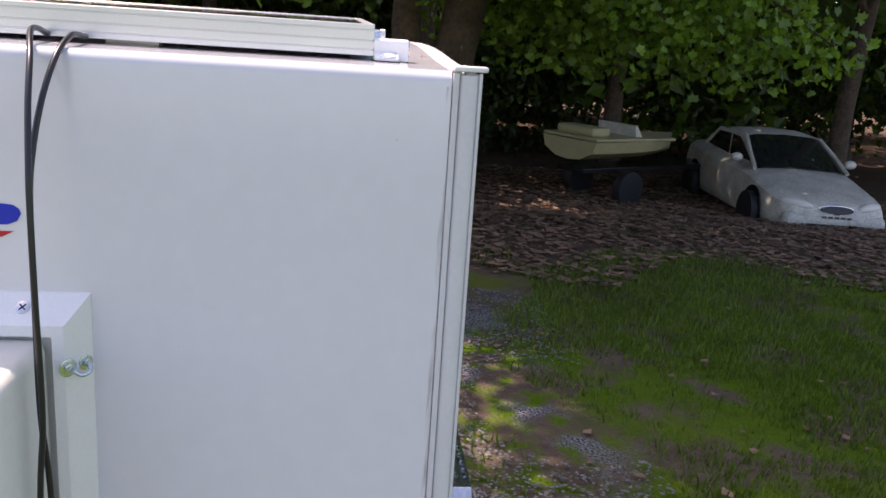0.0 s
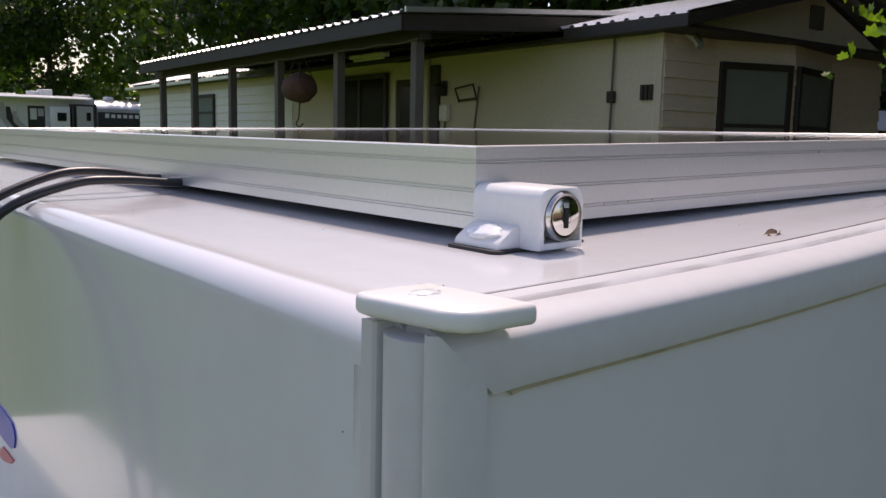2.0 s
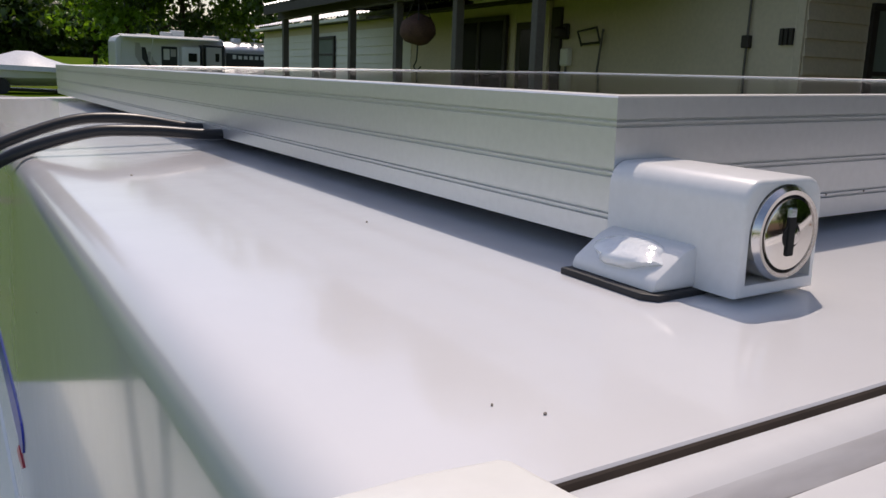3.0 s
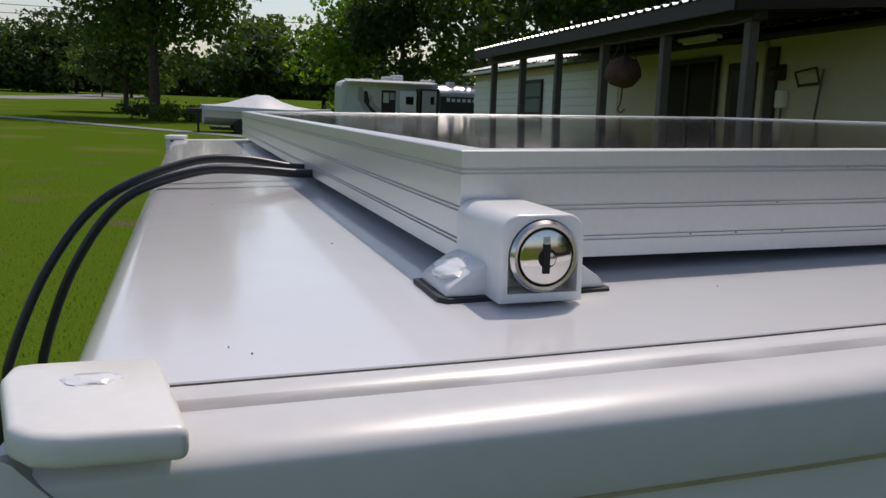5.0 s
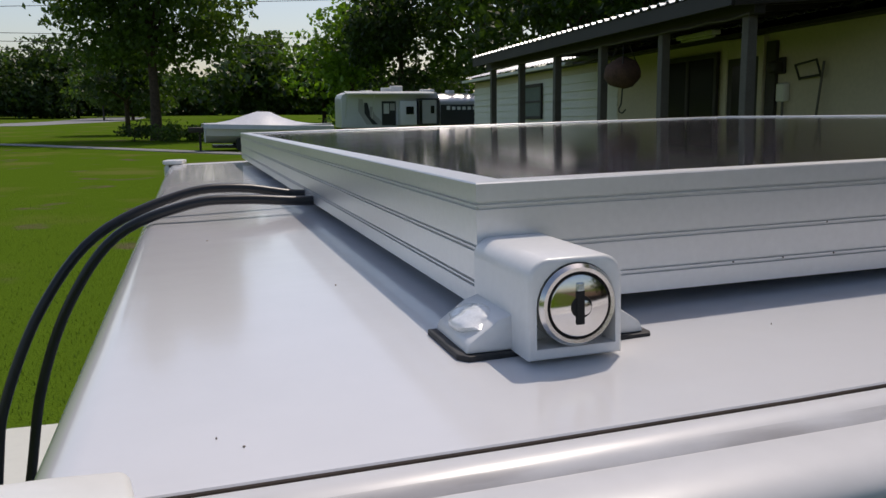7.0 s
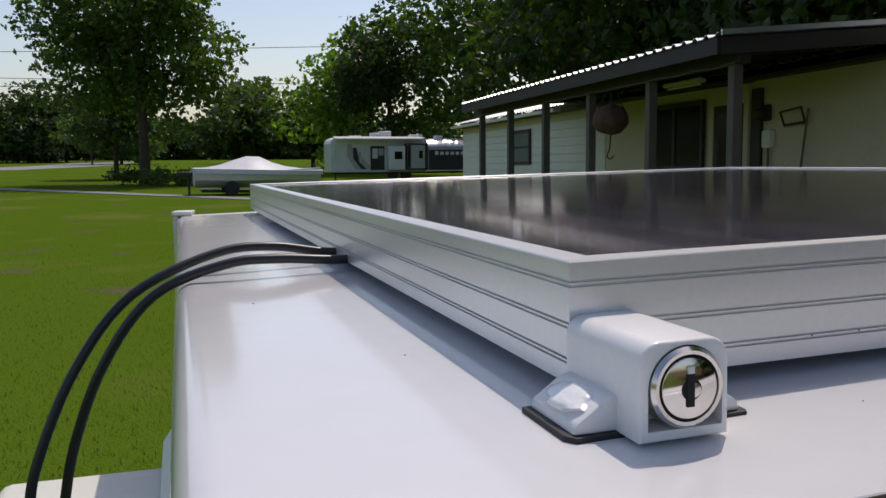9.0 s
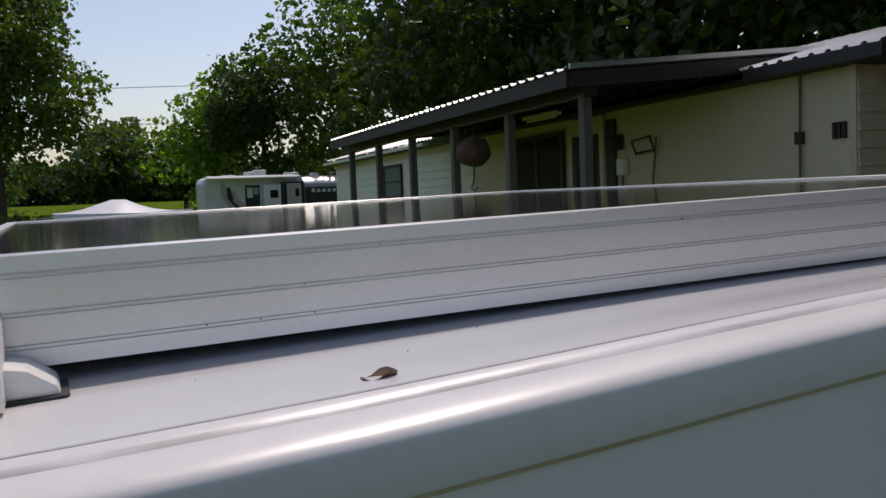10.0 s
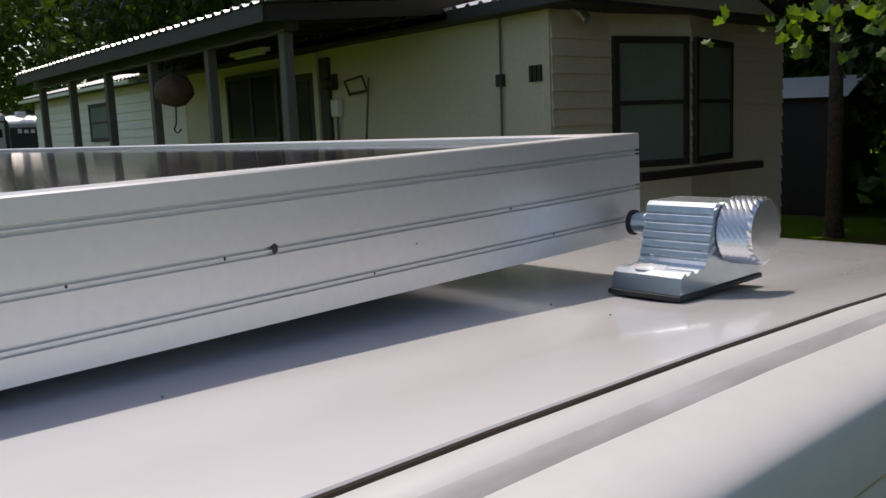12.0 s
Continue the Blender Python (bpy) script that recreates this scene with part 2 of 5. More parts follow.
FX, SY, FARY = -0.108, -0.1105, 1.045    # rear face, near side, far side


def roof_z(x):
    """The crowned roof, falling away to the rounded front."""
    c = min(x, 1.1)
    z = 0.03 * c + 0.0308 * c * c - 0.0693 * c ** 3
    if x > 1.1:
        u = min((x - 1.1) / 0.95, 1.0)
        z += -0.12 * (x - 1.1) - 0.50 * (1 - math.sqrt(max(0.0, 1 - u * u)))
    return z


def ease(a, b, v):
    u = min(1.0, max(0.0, (v - a) / (b - a)))
    return u * u * (3 - 2 * u)


def bow(x):
    """The near side is slightly hollow at the roof's crown and swells out towards the front."""
    return (0.004 * x * (2.05 - x) if 0 < x < 2.05 else 0.0) - 0.042 * ease(0.95, 1.6, x)


def lift(x):
    """The roof edge stands a little proud along the crown."""
    return 0.0045 * ease(0.05, 0.35, x) * (1 - ease(0.85, 1.15, x))


def outline(top_only=False):
    """The trailer's side profile in x and z, from the rear edge over the roof and down the front; with outward normals."""
    pts = []
    r, z0 = 0.012, roof_z(FX + 0.012)
    for k in range(7):
        a = math.pi - k * math.pi / 2 / 6
        pts.append((FX + r + r * math.cos(a), z0 - r + r * math.sin(a), math.cos(a), math.sin(a)))
    xs = [-0.08 + 0.06 * k for k in range(20)] + [1.1 + 0.95 * math.sin(math.pi / 2 * k / 18) for k in range(1, 18)]
    for x in xs:
        d = (roof_z(x + 0.002) - roof_z(x - 0.002)) / 0.004
        l = math.hypot(d, 1)
        pts.append((x, roof_z(x), -d / l, 1 / l))
    pts += [(2.05, roof_z(2.05), 1.0, 0.0), (2.05, -1.38, 1.0, 0.0)]
    return pts


trailer = thing("camper_trailer", "small white fibreglass camper trailer with rounded front, parked on gravel", "trailer", T)
ol = outline()
SKIN, CORE = 0.0012, 0.0138
bm = bmesh.new()
inn = [(x - nx * CORE, z - nz * CORE, x) for x, z, nx, nz in ol]
ra = [bm.verts.new((FX + CORE, SY, -1.38))] + [bm.verts.new((x, SY + bow(q), z)) for x, z, q in inn]
rb = [bm.verts.new((FX + CORE, FARY, -1.38))] + [bm.verts.new((x, FARY, z)) for x, z, q in inn]
for i in range(len(ra) - 1):
    bm.faces.new((ra[i], ra[i + 1], rb[i + 1], rb[i]))
bm.faces.new((ra[0], rb[0], rb[-1], ra[-1]))
low = [ra[0]] + [bm.verts.new((x, SY + bow(q), -1.38)) for x, z, q in inn[:-1]] + [ra[-1]]
for i in range(1, len(ra) - 2):
    bm.faces.new((ra[i], ra[i + 1], low[i + 1], low[i]))
bm.faces.new((ra[0], ra[1], low[1]))
bm.faces.new((ra[-2], ra[-1], low[-2]))
bm.faces.new(list(reversed(rb)))
bmesh.ops.recalc_face_normals(bm, faces=bm.faces)
part("body", bm, M["gel"], trailer, "glossy white fibreglass shell", smooth=True)


def sweep(profile, start, flip=False):
    """A rail along the outline from the outline's index start: profile points of y and height over the skin."""
    bm = bmesh.new()
    rows = []
    path = [(FX + 0.003, roof_z(FX + 0.003), 0.0, 1.0)] + ol[start:] if start >= 0 else [(FX, -1.38, -1.0, 0.0)] + ol
    for x, z, nx, nz in path:
        rows.append([bm.verts.new((x + nx * (h + lift(x) * ease(-0.03, -0.08, y)), (FARY + SY - y) if flip else (y + bow(x) * max(0.0, 1 - (y - SY) / 0.5)), z + nz * (h + lift(x) * ease(-0.03, -0.08, y)))) for y, h in profile])
    for a, b in zip(rows, rows[1:]):
        for k in range(len(profile) - 1):
            bm.faces.new((a[k], a[k + 1], b[k + 1], b[k]))
    if start >= 0:
        for v, (y, h) in zip(rows[0], profile):      # mitred end
            v.co.x = max(v.co.x, FX - h + (0.006 if len(profile) == 4 else 0.0))
    if len(profile) > 10:
        bm.faces.new(rows[0])
    bmesh.ops.recalc_face_normals(bm, faces=bm.faces)
    return bm


FY = FARY + SY + 0.0803
part("skin", sweep([(-0.0803, -SKIN), (-0.0803, -0.0006), (-0.0797, 0.0), (-0.070, 0.0), (-0.060, 0.0), (-0.050, 0.0), (-0.040, 0.0), (-0.03, 0.0), (0.1, 0.0), (0.3, 0.0), (0.6, 0.0), (FY - 0.0006, 0.0), (FY, -0.0006), (FY, -SKIN)], -1), M["gel"], trailer, "glossy white roof and rear skin", smooth=True)
def bead_at(a, up=0.0):
    """A point of the rounded insert, by its angle, lifted by up."""
    c, q = math.cos(math.radians(a)), math.sin(math.radians(a))
    return (-0.0879 + (0.0064 + up) * c, -0.0026 + (0.0046 + up) * q - 0.0013 * (1 - c))


bead = [(-0.0815, -0.0048)] + [bead_at(a) for a in range(0, 181, 10)] + [(-0.0943, -0.0060)]
flange = [(-0.0941, -0.0060), (-0.0943, -0.0026), (-0.0948, -0.0012), (-0.0957, -0.0004), (-0.0968, 0.0)]
for k in range(1, 17):
    q = math.pi / 2 * k / 16
    flange.append((-0.0985 - 0.0140 * math.sin(q), -0.0056 * (1 - math.cos(q))))
FLANGE_END = -0.0172
flange += [(-0.1128, -0.0100), (-0.1131, FLANGE_END), (-0.1127, FLANGE_END - 0.0008), (-0.1095, FLANGE_END - 0.0010)]
for fl in (False, True):
    r = part("roof_rail", sweep(flange, 7, fl), M["trim"], trailer, "rounded white moulding along the roof edge", smooth=True)
    part("vinyl_insert", sweep(bead, 7, fl), M["trim"], r, "dirty white vinyl insert", smooth=True)
    part("dirt_film", sweep([bead_at(a, 0.00008) for a in range(112, 176, 8)], 7, fl), M["haze"], r, "grey dirt on the insert", smooth=True)
    part("dirt_film", sweep([bead_at(a, 0.00016) for a in range(146, 178, 6)], 7, fl), M["film"], r, "brown dirt in the groove", smooth=True)
    part("sealant_line", sweep([(-0.0802, -0.0003), (-0.0805, -0.0006), (-0.0807, -0.0030), (-0.0814, -0.0046), (-0.0834, -0.0046)], 7, fl), M["slot"], r, "dark weathered sealant")
    part("sealant_line", sweep([(-0.1112, FLANGE_END - 0.0004), (-0.1126, FLANGE_END - 0.0010), (-0.1120, FLANGE_END - 0.0022), (-0.1100, FLANGE_END - 0.0031)], 7, fl), M["seal"], r, "yellowed sealant")


def corner_trim(flip):
    """Upright moulding, its insert and the cap at a rear corner."""
    def P2(pts):
        return [(FX + x, FARY + SY - y if flip else y) for x, y in pts]
    zt = roof_z(FX + 0.02)
    rail = part("corner_trim", prism(P2([(-0.0005, -0.0811), (-0.0022, -0.0815), (-0.0024, -0.0868), (-0.0014, -0.0876), (0.004, -0.0876), (0.004, -0.0811)]), "z", -1.38, zt - 0.0015), M["trim"], trailer, "white aluminium corner moulding", smooth=True)
    pts = [(0.0036 + 0.0076 * math.cos(math.radians(a)), -0.0985 + 0.0105 * math.sin(math.radians(a))) for a in range(90, 271, 10)]
    pts += [(0.010, -0.1079), (0.010, -0.0891)]
    part("vinyl_insert", prism(P2(pts), "z", -1.38, zt - 0.0034), M["trim"], rail, "bluish white vinyl insert", smooth=True)
    pts = [(0.0040, -0.1084), (-0.0008, -0.1085), (-0.0020, -0.1090)]
    pts += [(0.0150 - 0.0173 * math.cos(math.radians(a)) ** 0.8, -0.1098 - 0.0037 * math.sin(math.radians(a)) ** 0.8) for a in range(0, 91, 9)] + [(0.0150, -0.1120), (0.0040, -0.1120)]
    bm = prism(P2(pts), "z", -1.38, zt - 0.0010)
    for v in bm.verts:
        if v.co.z > -1.0:
            v.co.z = zt - 0.0006 - max(0.0, v.co.x - FX)
    part("side_flange", bm, M["trim"], rail, "white side flange with mitred end", smooth=True)
    # dark strips paint the shade in the crevices beside the insert
    part("gap", prism(P2([(0.0026, -0.0874), (0.0026, -0.0894), (0.006, -0.0894), (0.006, -0.0874)]), "z", -1.38, zt - 0.004), M["slot"], rail)
    part("gap", prism(P2([(0.0026, -0.1078), (0.0026, -0.1087), (0.006, -0.1087), (0.006, -0.1078)]), "z", -1.38, zt - 0.004), M["slot"], rail)
    part("corner_block", prism(P2([(0.0050, -0.0880), (0.0050, -0.1080), (0.0180, -0.1080), (0.030, -0.1080), (0.030, -0.0880)]), "z", zt - 0.0300, zt - 0.0120, bevel=0.0008), M["trim"], rail, "white mitred end of the roof moulding", smooth=True)
    if not flip:
        part("sealant_smear", prism([(FX - 0.00015, -0.0812), (FX - 0.00015, -0.0748), (FX + 0.0005, -0.0748), (FX + 0.0005, -0.0812)], "z", -1.2, zt - 0.016), M["smear"], rail, "grey-brown smear of old sealant")
    bm = prism(P2([(-0.0048, -0.0815), (-0.0054, -0.0890), (0.0000, -0.1135), (0.0035, -0.1178), (0.0080, -0.1194), (0.0268, -0.1194), (0.0212, -0.0810), (0.0100, -0.0800), (-0.0010, -0.0805)]), "z", zt + 0.0002, zt + 0.0060, bevel=0.0018, seg=3)
    cap = part("corner_cap", bm, M["cap"], trailer, "white plastic corner cap with a screw dimple", smooth=True)
    bm = bmesh.new()
    cx, cy = P2([(0.0100, -0.0935)])[0]
    bmesh.ops.create_icosphere(bm, subdivisions=3, radius=1)
    for v in bm.verts:
        n = 1 + 0.25 * noise.noise(v.co * 2.2)
        v.co = Vector((cx + v.co.x * 0.0050 * n, cy + v.co.y * 0.0032 * n, zt + 0.0059 + v.co.z * 0.0010 * n))
    part("screw", bm, M["glue"], cap, "screw head smeared with clear sealant", smooth=True)


corner_trim(False)
corner_trim(True)
# side window, stripes and fender on the near side
def follow(bm):
    """Cut a flat panel across its length and lay it on the swelling side."""
    for k in range(16):
        bmesh.ops.bisect_plane(bm, geom=bm.verts[:] + bm.edges[:] + bm.faces[:], plane_co=(0.96 + 0.05 * k, 0, 0), plane_no=(1, 0, 0))
    for v in bm.verts:
        v.co.y += bow(v.co.x)
    return bm


win = part("side_window", follow(prism([(1.02, -0.245), (1.62, -0.30), (1.74, -0.36), (1.74, -0.88), (1.10, -1.0), (0.98, -0.9), (0.96, -0.32)], "y", SY - 0.002, SY + 0.013, bevel=0.002)), M["black"], trailer, "black framed tinted side window", smooth=True)
part("pane", follow(prism([(1.06, -0.30), (1.60, -0.34), (1.69, -0.40), (1.69, -0.85), (1.10, -0.94), (1.03, -0.87), (1.01, -0.36)], "y", SY - 0.004, SY - 0.0025)), M["tint"], win)
part("stripe_decal", follow(prism([(0.30, -0.50), (0.42, -0.30), (0.46, -0.46), (0.40, -0.62), (0.62, -0.95), (0.9, -1.1), (0.30, -1.1), (0.22, -0.80)], "y", SY + 0.0035, SY + 0.012)), M["blue"], trailer, "blue swoosh vinyl decal")
part("stripe_decal", follow(prism([(0.46, -0.62), (0.52, -0.66), (1.0, -1.16), (0.9, -1.18), (0.62, -0.97)], "y", SY + 0.0030, SY + 0.012)), M["red"], trailer, "red vinyl stripe")
fen = part("fender", prism([(0.95, -1.25), (1.05, -1.16), (1.2, -1.145), (1.5, -1.145), (1.65, -1.16), (1.75, -1.25), (1.70, -1.25), (1.62, -1.18), (1.1, -1.18), (1.0, -1.25)], "y", SY - 0.24, SY + 0.01, bevel=0.003), M["diamond"], trailer, "diamond plate aluminium fender")
vs, fs = [], []
for i in range(26):
    for j in range(9):
        cx, cy, s = 1.08 + i * 0.022, SY - 0.225 + j * 0.026, 1 if (i + j) % 2 else -1
        k = len(vs)
        for dx, dy, dz in ((-0.010, -0.004 * s, 0), (0, -0.0018, 0), (0.010, 0.004 * s, 0), (0, 0.0018, 0), (0, 0, 0.0022)):
            vs.append((cx + dx, cy + dy * 1.6, -1.1449 + dz))
        fs += [(k, k + 1, k + 4), (k + 1, k + 2, k + 4), (k + 2, k + 3, k + 4), (k + 3, k, k + 4)]
raw("tread_bars", vs, fs, M["diamond"], fen)
lamp = part("marker_lamp", box(1.76, 1.82, SY - 0.11, SY, -1.16, -1.06, 0.008), M["black"], trailer, "black lamp bracket above the fender", smooth=True)
part("lens", box(1.752, 1.762, SY - 0.10, SY - 0.03, -1.155, -1.142, 0.002), M["knob"], lamp)
for y0 in (-0.30, 1.045):
    bm = tube([(1.35, y0, -1.547), (1.35, y0 + 0.17, -1.547)], 0.31, 40)
    wh = part("tyre", bm, M["rubber"], trailer, "black rubber tyre", smooth=True)
    bm = bmesh.new()
    disc(bm, (1.35, y0 - 0.006, -1.547), (0, 1, 0), 0.19, 0.03, 32, 0.006)
    part("rim", bm, M["zinc"], wh, smooth=True)
part("chassis", box(-0.05, 2.9, 0.2, 0.72, -1.46, -1.375, 0.01), M["black"], trailer, "black steel chassis")
for x, y in ((-0.03, 0.25), (-0.03, 0.65), (2.8, 0.46)):
    part("jack_stand", tube([(x + 0.05, y, -1.8545 + 0.012 * x), (x + 0.05, y, -1.45)], 0.025), M["black"], trailer)
# badge on the rear face
part("badge_decal", prism([(0.358, -0.172), (0.360, -0.167), (0.366, -0.163), (0.390, -0.161), (0.60, -0.161), (0.60, -0.184), (0.372, -0.184), (0.362, -0.180)], "x", FX - 0.0012, FX + 0.001), M["blue"], trailer, "blue band of the rear badge")
part("badge_decal", prism([(0.366, -0.191), (0.378, -0.197), (0.40, -0.202), (0.42, -0.202), (0.40, -0.191)], "x", FX - 0.0012, FX + 0.001), M["red"], trailer, "red tick of the rear badge")

g = np.random.default_rng(23)
bm = bmesh.new()
for k in range(150):
    x = g.uniform(-0.07, 0.95)
    if math.sin(x * 23) + math.sin(x * 9.7 + 1) < g.uniform(-1.0, 1.2):
        continue
    sp = g.uniform(0.0003, 0.0008)
    m = Matrix.Translation((x, -0.0943 + bow(x) + g.uniform(-0.0004, 0.0014), roof_z(x) - 0.0034 + lift(x))) @ Matrix.Diagonal((sp * g.uniform(1, 2.5), sp * 0.7, 0.0005, 1))
    bmesh.ops.create_icosphere(bm, subdivisions=1, radius=1.0, matrix=m)
tagged(part("groove_dirt", bm, M["grime"], trailer, "brown dirt caught in the moulding groove"), kind="stuff")
g = np.random.default_rng(17)
bm = bmesh.new()
for k in range(46):
    sp = g.uniform(0.0002, 0.00042) * (1.8 if g.random() < 0.12 else 1)
    if k < 26:
        x, y = g.uniform(-0.09, 0.9), g.uniform(-0.07, 0.0) if g.random() < 0.8 else g.uniform(0, 0.5)
        if y > 0:
            x = g.uniform(-0.09, -0.01)
        m = Matrix.Translation((x, y, roof_z(x) + 0.0002)) @ Matrix.Diagonal((sp, sp * g.uniform(0.5, 1.6), 0.0003, 1))
    else:
        m = Matrix.Translation((FX - 0.0002, g.uniform(-0.07, 0.27), g.uniform(-0.5, -0.02))) @ Matrix.Diagonal((0.0003, sp * 0.9, sp * g.uniform(0.6, 1.5), 1))
    bmesh.ops.create_icosphere(bm, subdivisions=1, radius=1.0, matrix=m)
tagged(part("dirt_specks", bm, M["grime"], trailer, "tiny dark dirt specks"), kind="stuff")

# box with a beige unit on the rear face
SHIFT = FX + 0.122
unit = thing("air_conditioner", "beige air conditioner in a white sheet-metal frame bolted to the wall", "air conditioner", T @ Matrix.Translation((SHIFT, 0, 0)))
bm = bmesh.new()
rings = []
for x, dy, zt in ((-0.1215, 0.0, -0.255), (-0.1240, 0.0, -0.256), (-0.1465, 0.020, -0.283), (-0.1480, 0.022, -0.285), (-0.1480, 0.034, -0.297), (-0.1300, 0.034, -0.297)):
    rings.append([bm.verts.new((x, y, z)) for y, z in ((0.292 + dy, -0.80), (0.292 + dy, zt), (0.92 - dy, zt), (0.92 - dy, -0.80))])
for ra_, rb_ in zip(rings, rings[1:]):
    for k in range(4):
        bm.faces.new((ra_[k], ra_[(k + 1) % 4], rb_[(k + 1) % 4], rb_[k]))
bm.faces.new(rings[0])
bm.faces.new(rings[-1])
bmesh.ops.recalc_face_normals(bm, faces=bm.faces)
fr = part("frame", bm, M["cap"], unit, "white sheet-metal frame with sloping mitred sides")
part("housing", box(-0.330, -0.132, 0.334, 0.86, -0.78, -0.302, 0.014, 3), M["beige"], unit, "beige plastic housing", smooth=True)
side = Vector((-0.63, -0.77, 0)).normalized()
for yo, xo, r in ((0.0005, -0.1300, 0.0085), (0.0135, -0.1470, 0.0100)):
    bm = bmesh.new()
    c = Vector((xo, 0.298 + yo, -0.331))
    disc(bm, c, side, r, 0.0022, 24, 0.0006)
    disc(bm, c + side * 0.002, side, r * 0.55, 0.0035, 6, 0.0006)
    part("washer_bolt", bm, M["zinc"], unit, "chrome bolt with a washer", smooth=True)
part("hook", tube(spline([(-0.1335, 0.293, -0.331), (-0.142, 0.290, -0.336), (-0.150, 0.296, -0.338), (-0.1510, 0.304, -0.333)], 4), 0.0026, 10), M["zinc"], unit, "bent chrome hook", smooth=True)
up = Vector((-0.77, 0, 0.63))
bm = bmesh.new()
disc(bm, (-0.1345, 0.357, -0.270), up, 0.0075, 0.0025, 22, 0.0008)
sc = part("screw", bm, M["chrome"], unit, "chrome cross-head screw", smooth=True)
for q in (45, -45):
    bm = box(-0.0007, 0.0007, -0.0045, 0.0045, 0, 0.0004)
    bm.transform(Matrix.Translation(Vector((-0.1345, 0.357, -0.270)) + up * 0.0025) @ up.to_track_quat("Z", "Y").to_matrix().to_4x4() @ Matrix.Rotation(radians(q), 4, "Z"))
    part("slot", bm, M["dark"], sc)

# ---- solar panel ----
PW, PL, PH = 0.80, 1.01, 0.035
P = pose(0, 0, 1.8607, LEAN, -1.21, 0.35)
panel = thing("solar_panel", "dark solar panel with grooved silver aluminium frame on a roof", "solar panel", P)
prof = [(0.0, 0.0)]
for zc in (0.0066, 0.0168, 0.0286):
    for dz in (-0.00065, 0.00065):
        z = zc + dz
        prof += [(0.0, z - 0.00042), (0.0011, z - 0.00028), (0.0011, z + 0.00028), (0.0, z + 0.00042)]
prof += [(0.0, PH - 0.0004), (0.0004, PH), (0.0105, PH), (0.0110, PH - 0.0004), (0.0110, PH - 0.006), (0.0018, PH - 0.006), (0.0018, 0.0016), (0.026, 0.0016), (0.026, 0.0)]


def frame_rail(length):
    bm = bmesh.new()
    a = [bm.verts.new((d, d, z)) for d, z in prof]
    b = [bm.verts.new((length - d, d, z)) for d, z in prof]
    n = len(prof)
    for i in range(n):
        bm.faces.new((a[i], b[i], b[(i + 1) % n], a[(i + 1) % n]))
    bm.faces.new(a)
    bm.faces.new(b)
    bmesh.ops.recalc_face_normals(bm, faces=bm.faces)
    return bm


for length, m in ((PW, Matrix()), (PL, pose(PW, 0, 0, 0, 0, 90)), (PW, pose(PW, PL, 0, 0, 0, 180)), (PL, pose(0, PL, 0, 0, 0, 270))):
    o = part("frame_rail", frame_rail(length), M["alu"], panel, "silver aluminium frame with double grooves")
    o.matrix_local = m
part("backsheet", box(0.006, PW - 0.006, 0.006, PL - 0.006, PH - 0.0075, PH - 0.0065), M["back"], panel)
nx, ny = 5, 6
cw, ch = (PW - 0.034) / nx, (PL - 0.034) / ny
cell_me = None
for i in range(nx):
    for j in range(ny):
        if cell_me is None:
            w, h, c = cw / 2 - 0.0012, ch / 2 - 0.0012, 0.010
            bm = prism([(-w + c, -h), (w - c, -h), (w, -h + c), (w, h - c), (w - c, h), (-w + c, h), (-w, h - c), (-w, -h + c)], "z", -0.0002, 0.0002)
            o = part("cell", bm, M["cell"], panel, "dark blue-black silicon cell")
            cell_me = o.data
        else:
            o = new("cell", cell_me)
            o.parent = panel
        o.matrix_local = pose(0.017 + (i + 0.5) * cw, 0.017 + (j + 0.5) * ch, PH - 0.0058)
for i in range(nx):
    for f in (0.25, 0.5, 0.75):
        x = 0.017 + (i + f) * cw
        part("busbar", box(x - 0.0007, x + 0.0007, 0.014, PL - 0.014, PH - 0.0056, PH - 0.0054), M["bus"], panel)
glass = bpy.data.materials.new("panel_glass")
glass.use_nodes = True
gb = glass.node_tree.nodes["Principled BSDF"]
gb.inputs["Transmission Weight"].default_value, gb.inputs["Roughness"].default_value, gb.inputs["IOR"].default_value = 1.0, 0.08, 1.27
o = part("glass", box(0.004, PW - 0.004, 0.004, PL - 0.004, PH - 0.0050, PH - 0.0018), glass, panel)
o.visible_shadow = False
for x, y in ((0.05, 0.25), (PW - 0.16, 0.25), (0.05, PL - 0.25), (PW - 0.16, PL - 0.25)):
    part("foot_strip", box(x, x + 0.02, y, y + 0.06, 1.855 + roof_z(x) - 1.8607 - 0.0211 * x - 0.001, 0.0005), M["alu"], panel)

g = np.random.default_rng(41)
bm = bmesh.new()
for k in range(20):
    sp = 0.0010 if k == 0 else g.uniform(0.00018, 0.0004)
    x, z = (0.655, 0.0172) if k == 0 else (g.uniform(0.02, 0.79), g.choice((0.0066, 0.0168, 0.0286, g.uniform(0.002, 0.033))))
    bmesh.ops.create_icosphere(bm, subdivisions=1, radius=1.0, matrix=Matrix.Translation((x, 0.0001, z)) @ Matrix.Diagonal((sp, 0.0004, sp * g.uniform(0.6, 1.5), 1)))
tagged(part("dirt_specks", bm, M["slot"], panel, "tiny dark dirt specks on the frame"), kind="stuff")

# ---- key lock at the panel's corner ----
lock = thing("panel_lock", "white metal key lock with chrome cylinder bolted at the panel corner", "lock", TL)
Z0 = 0.0018


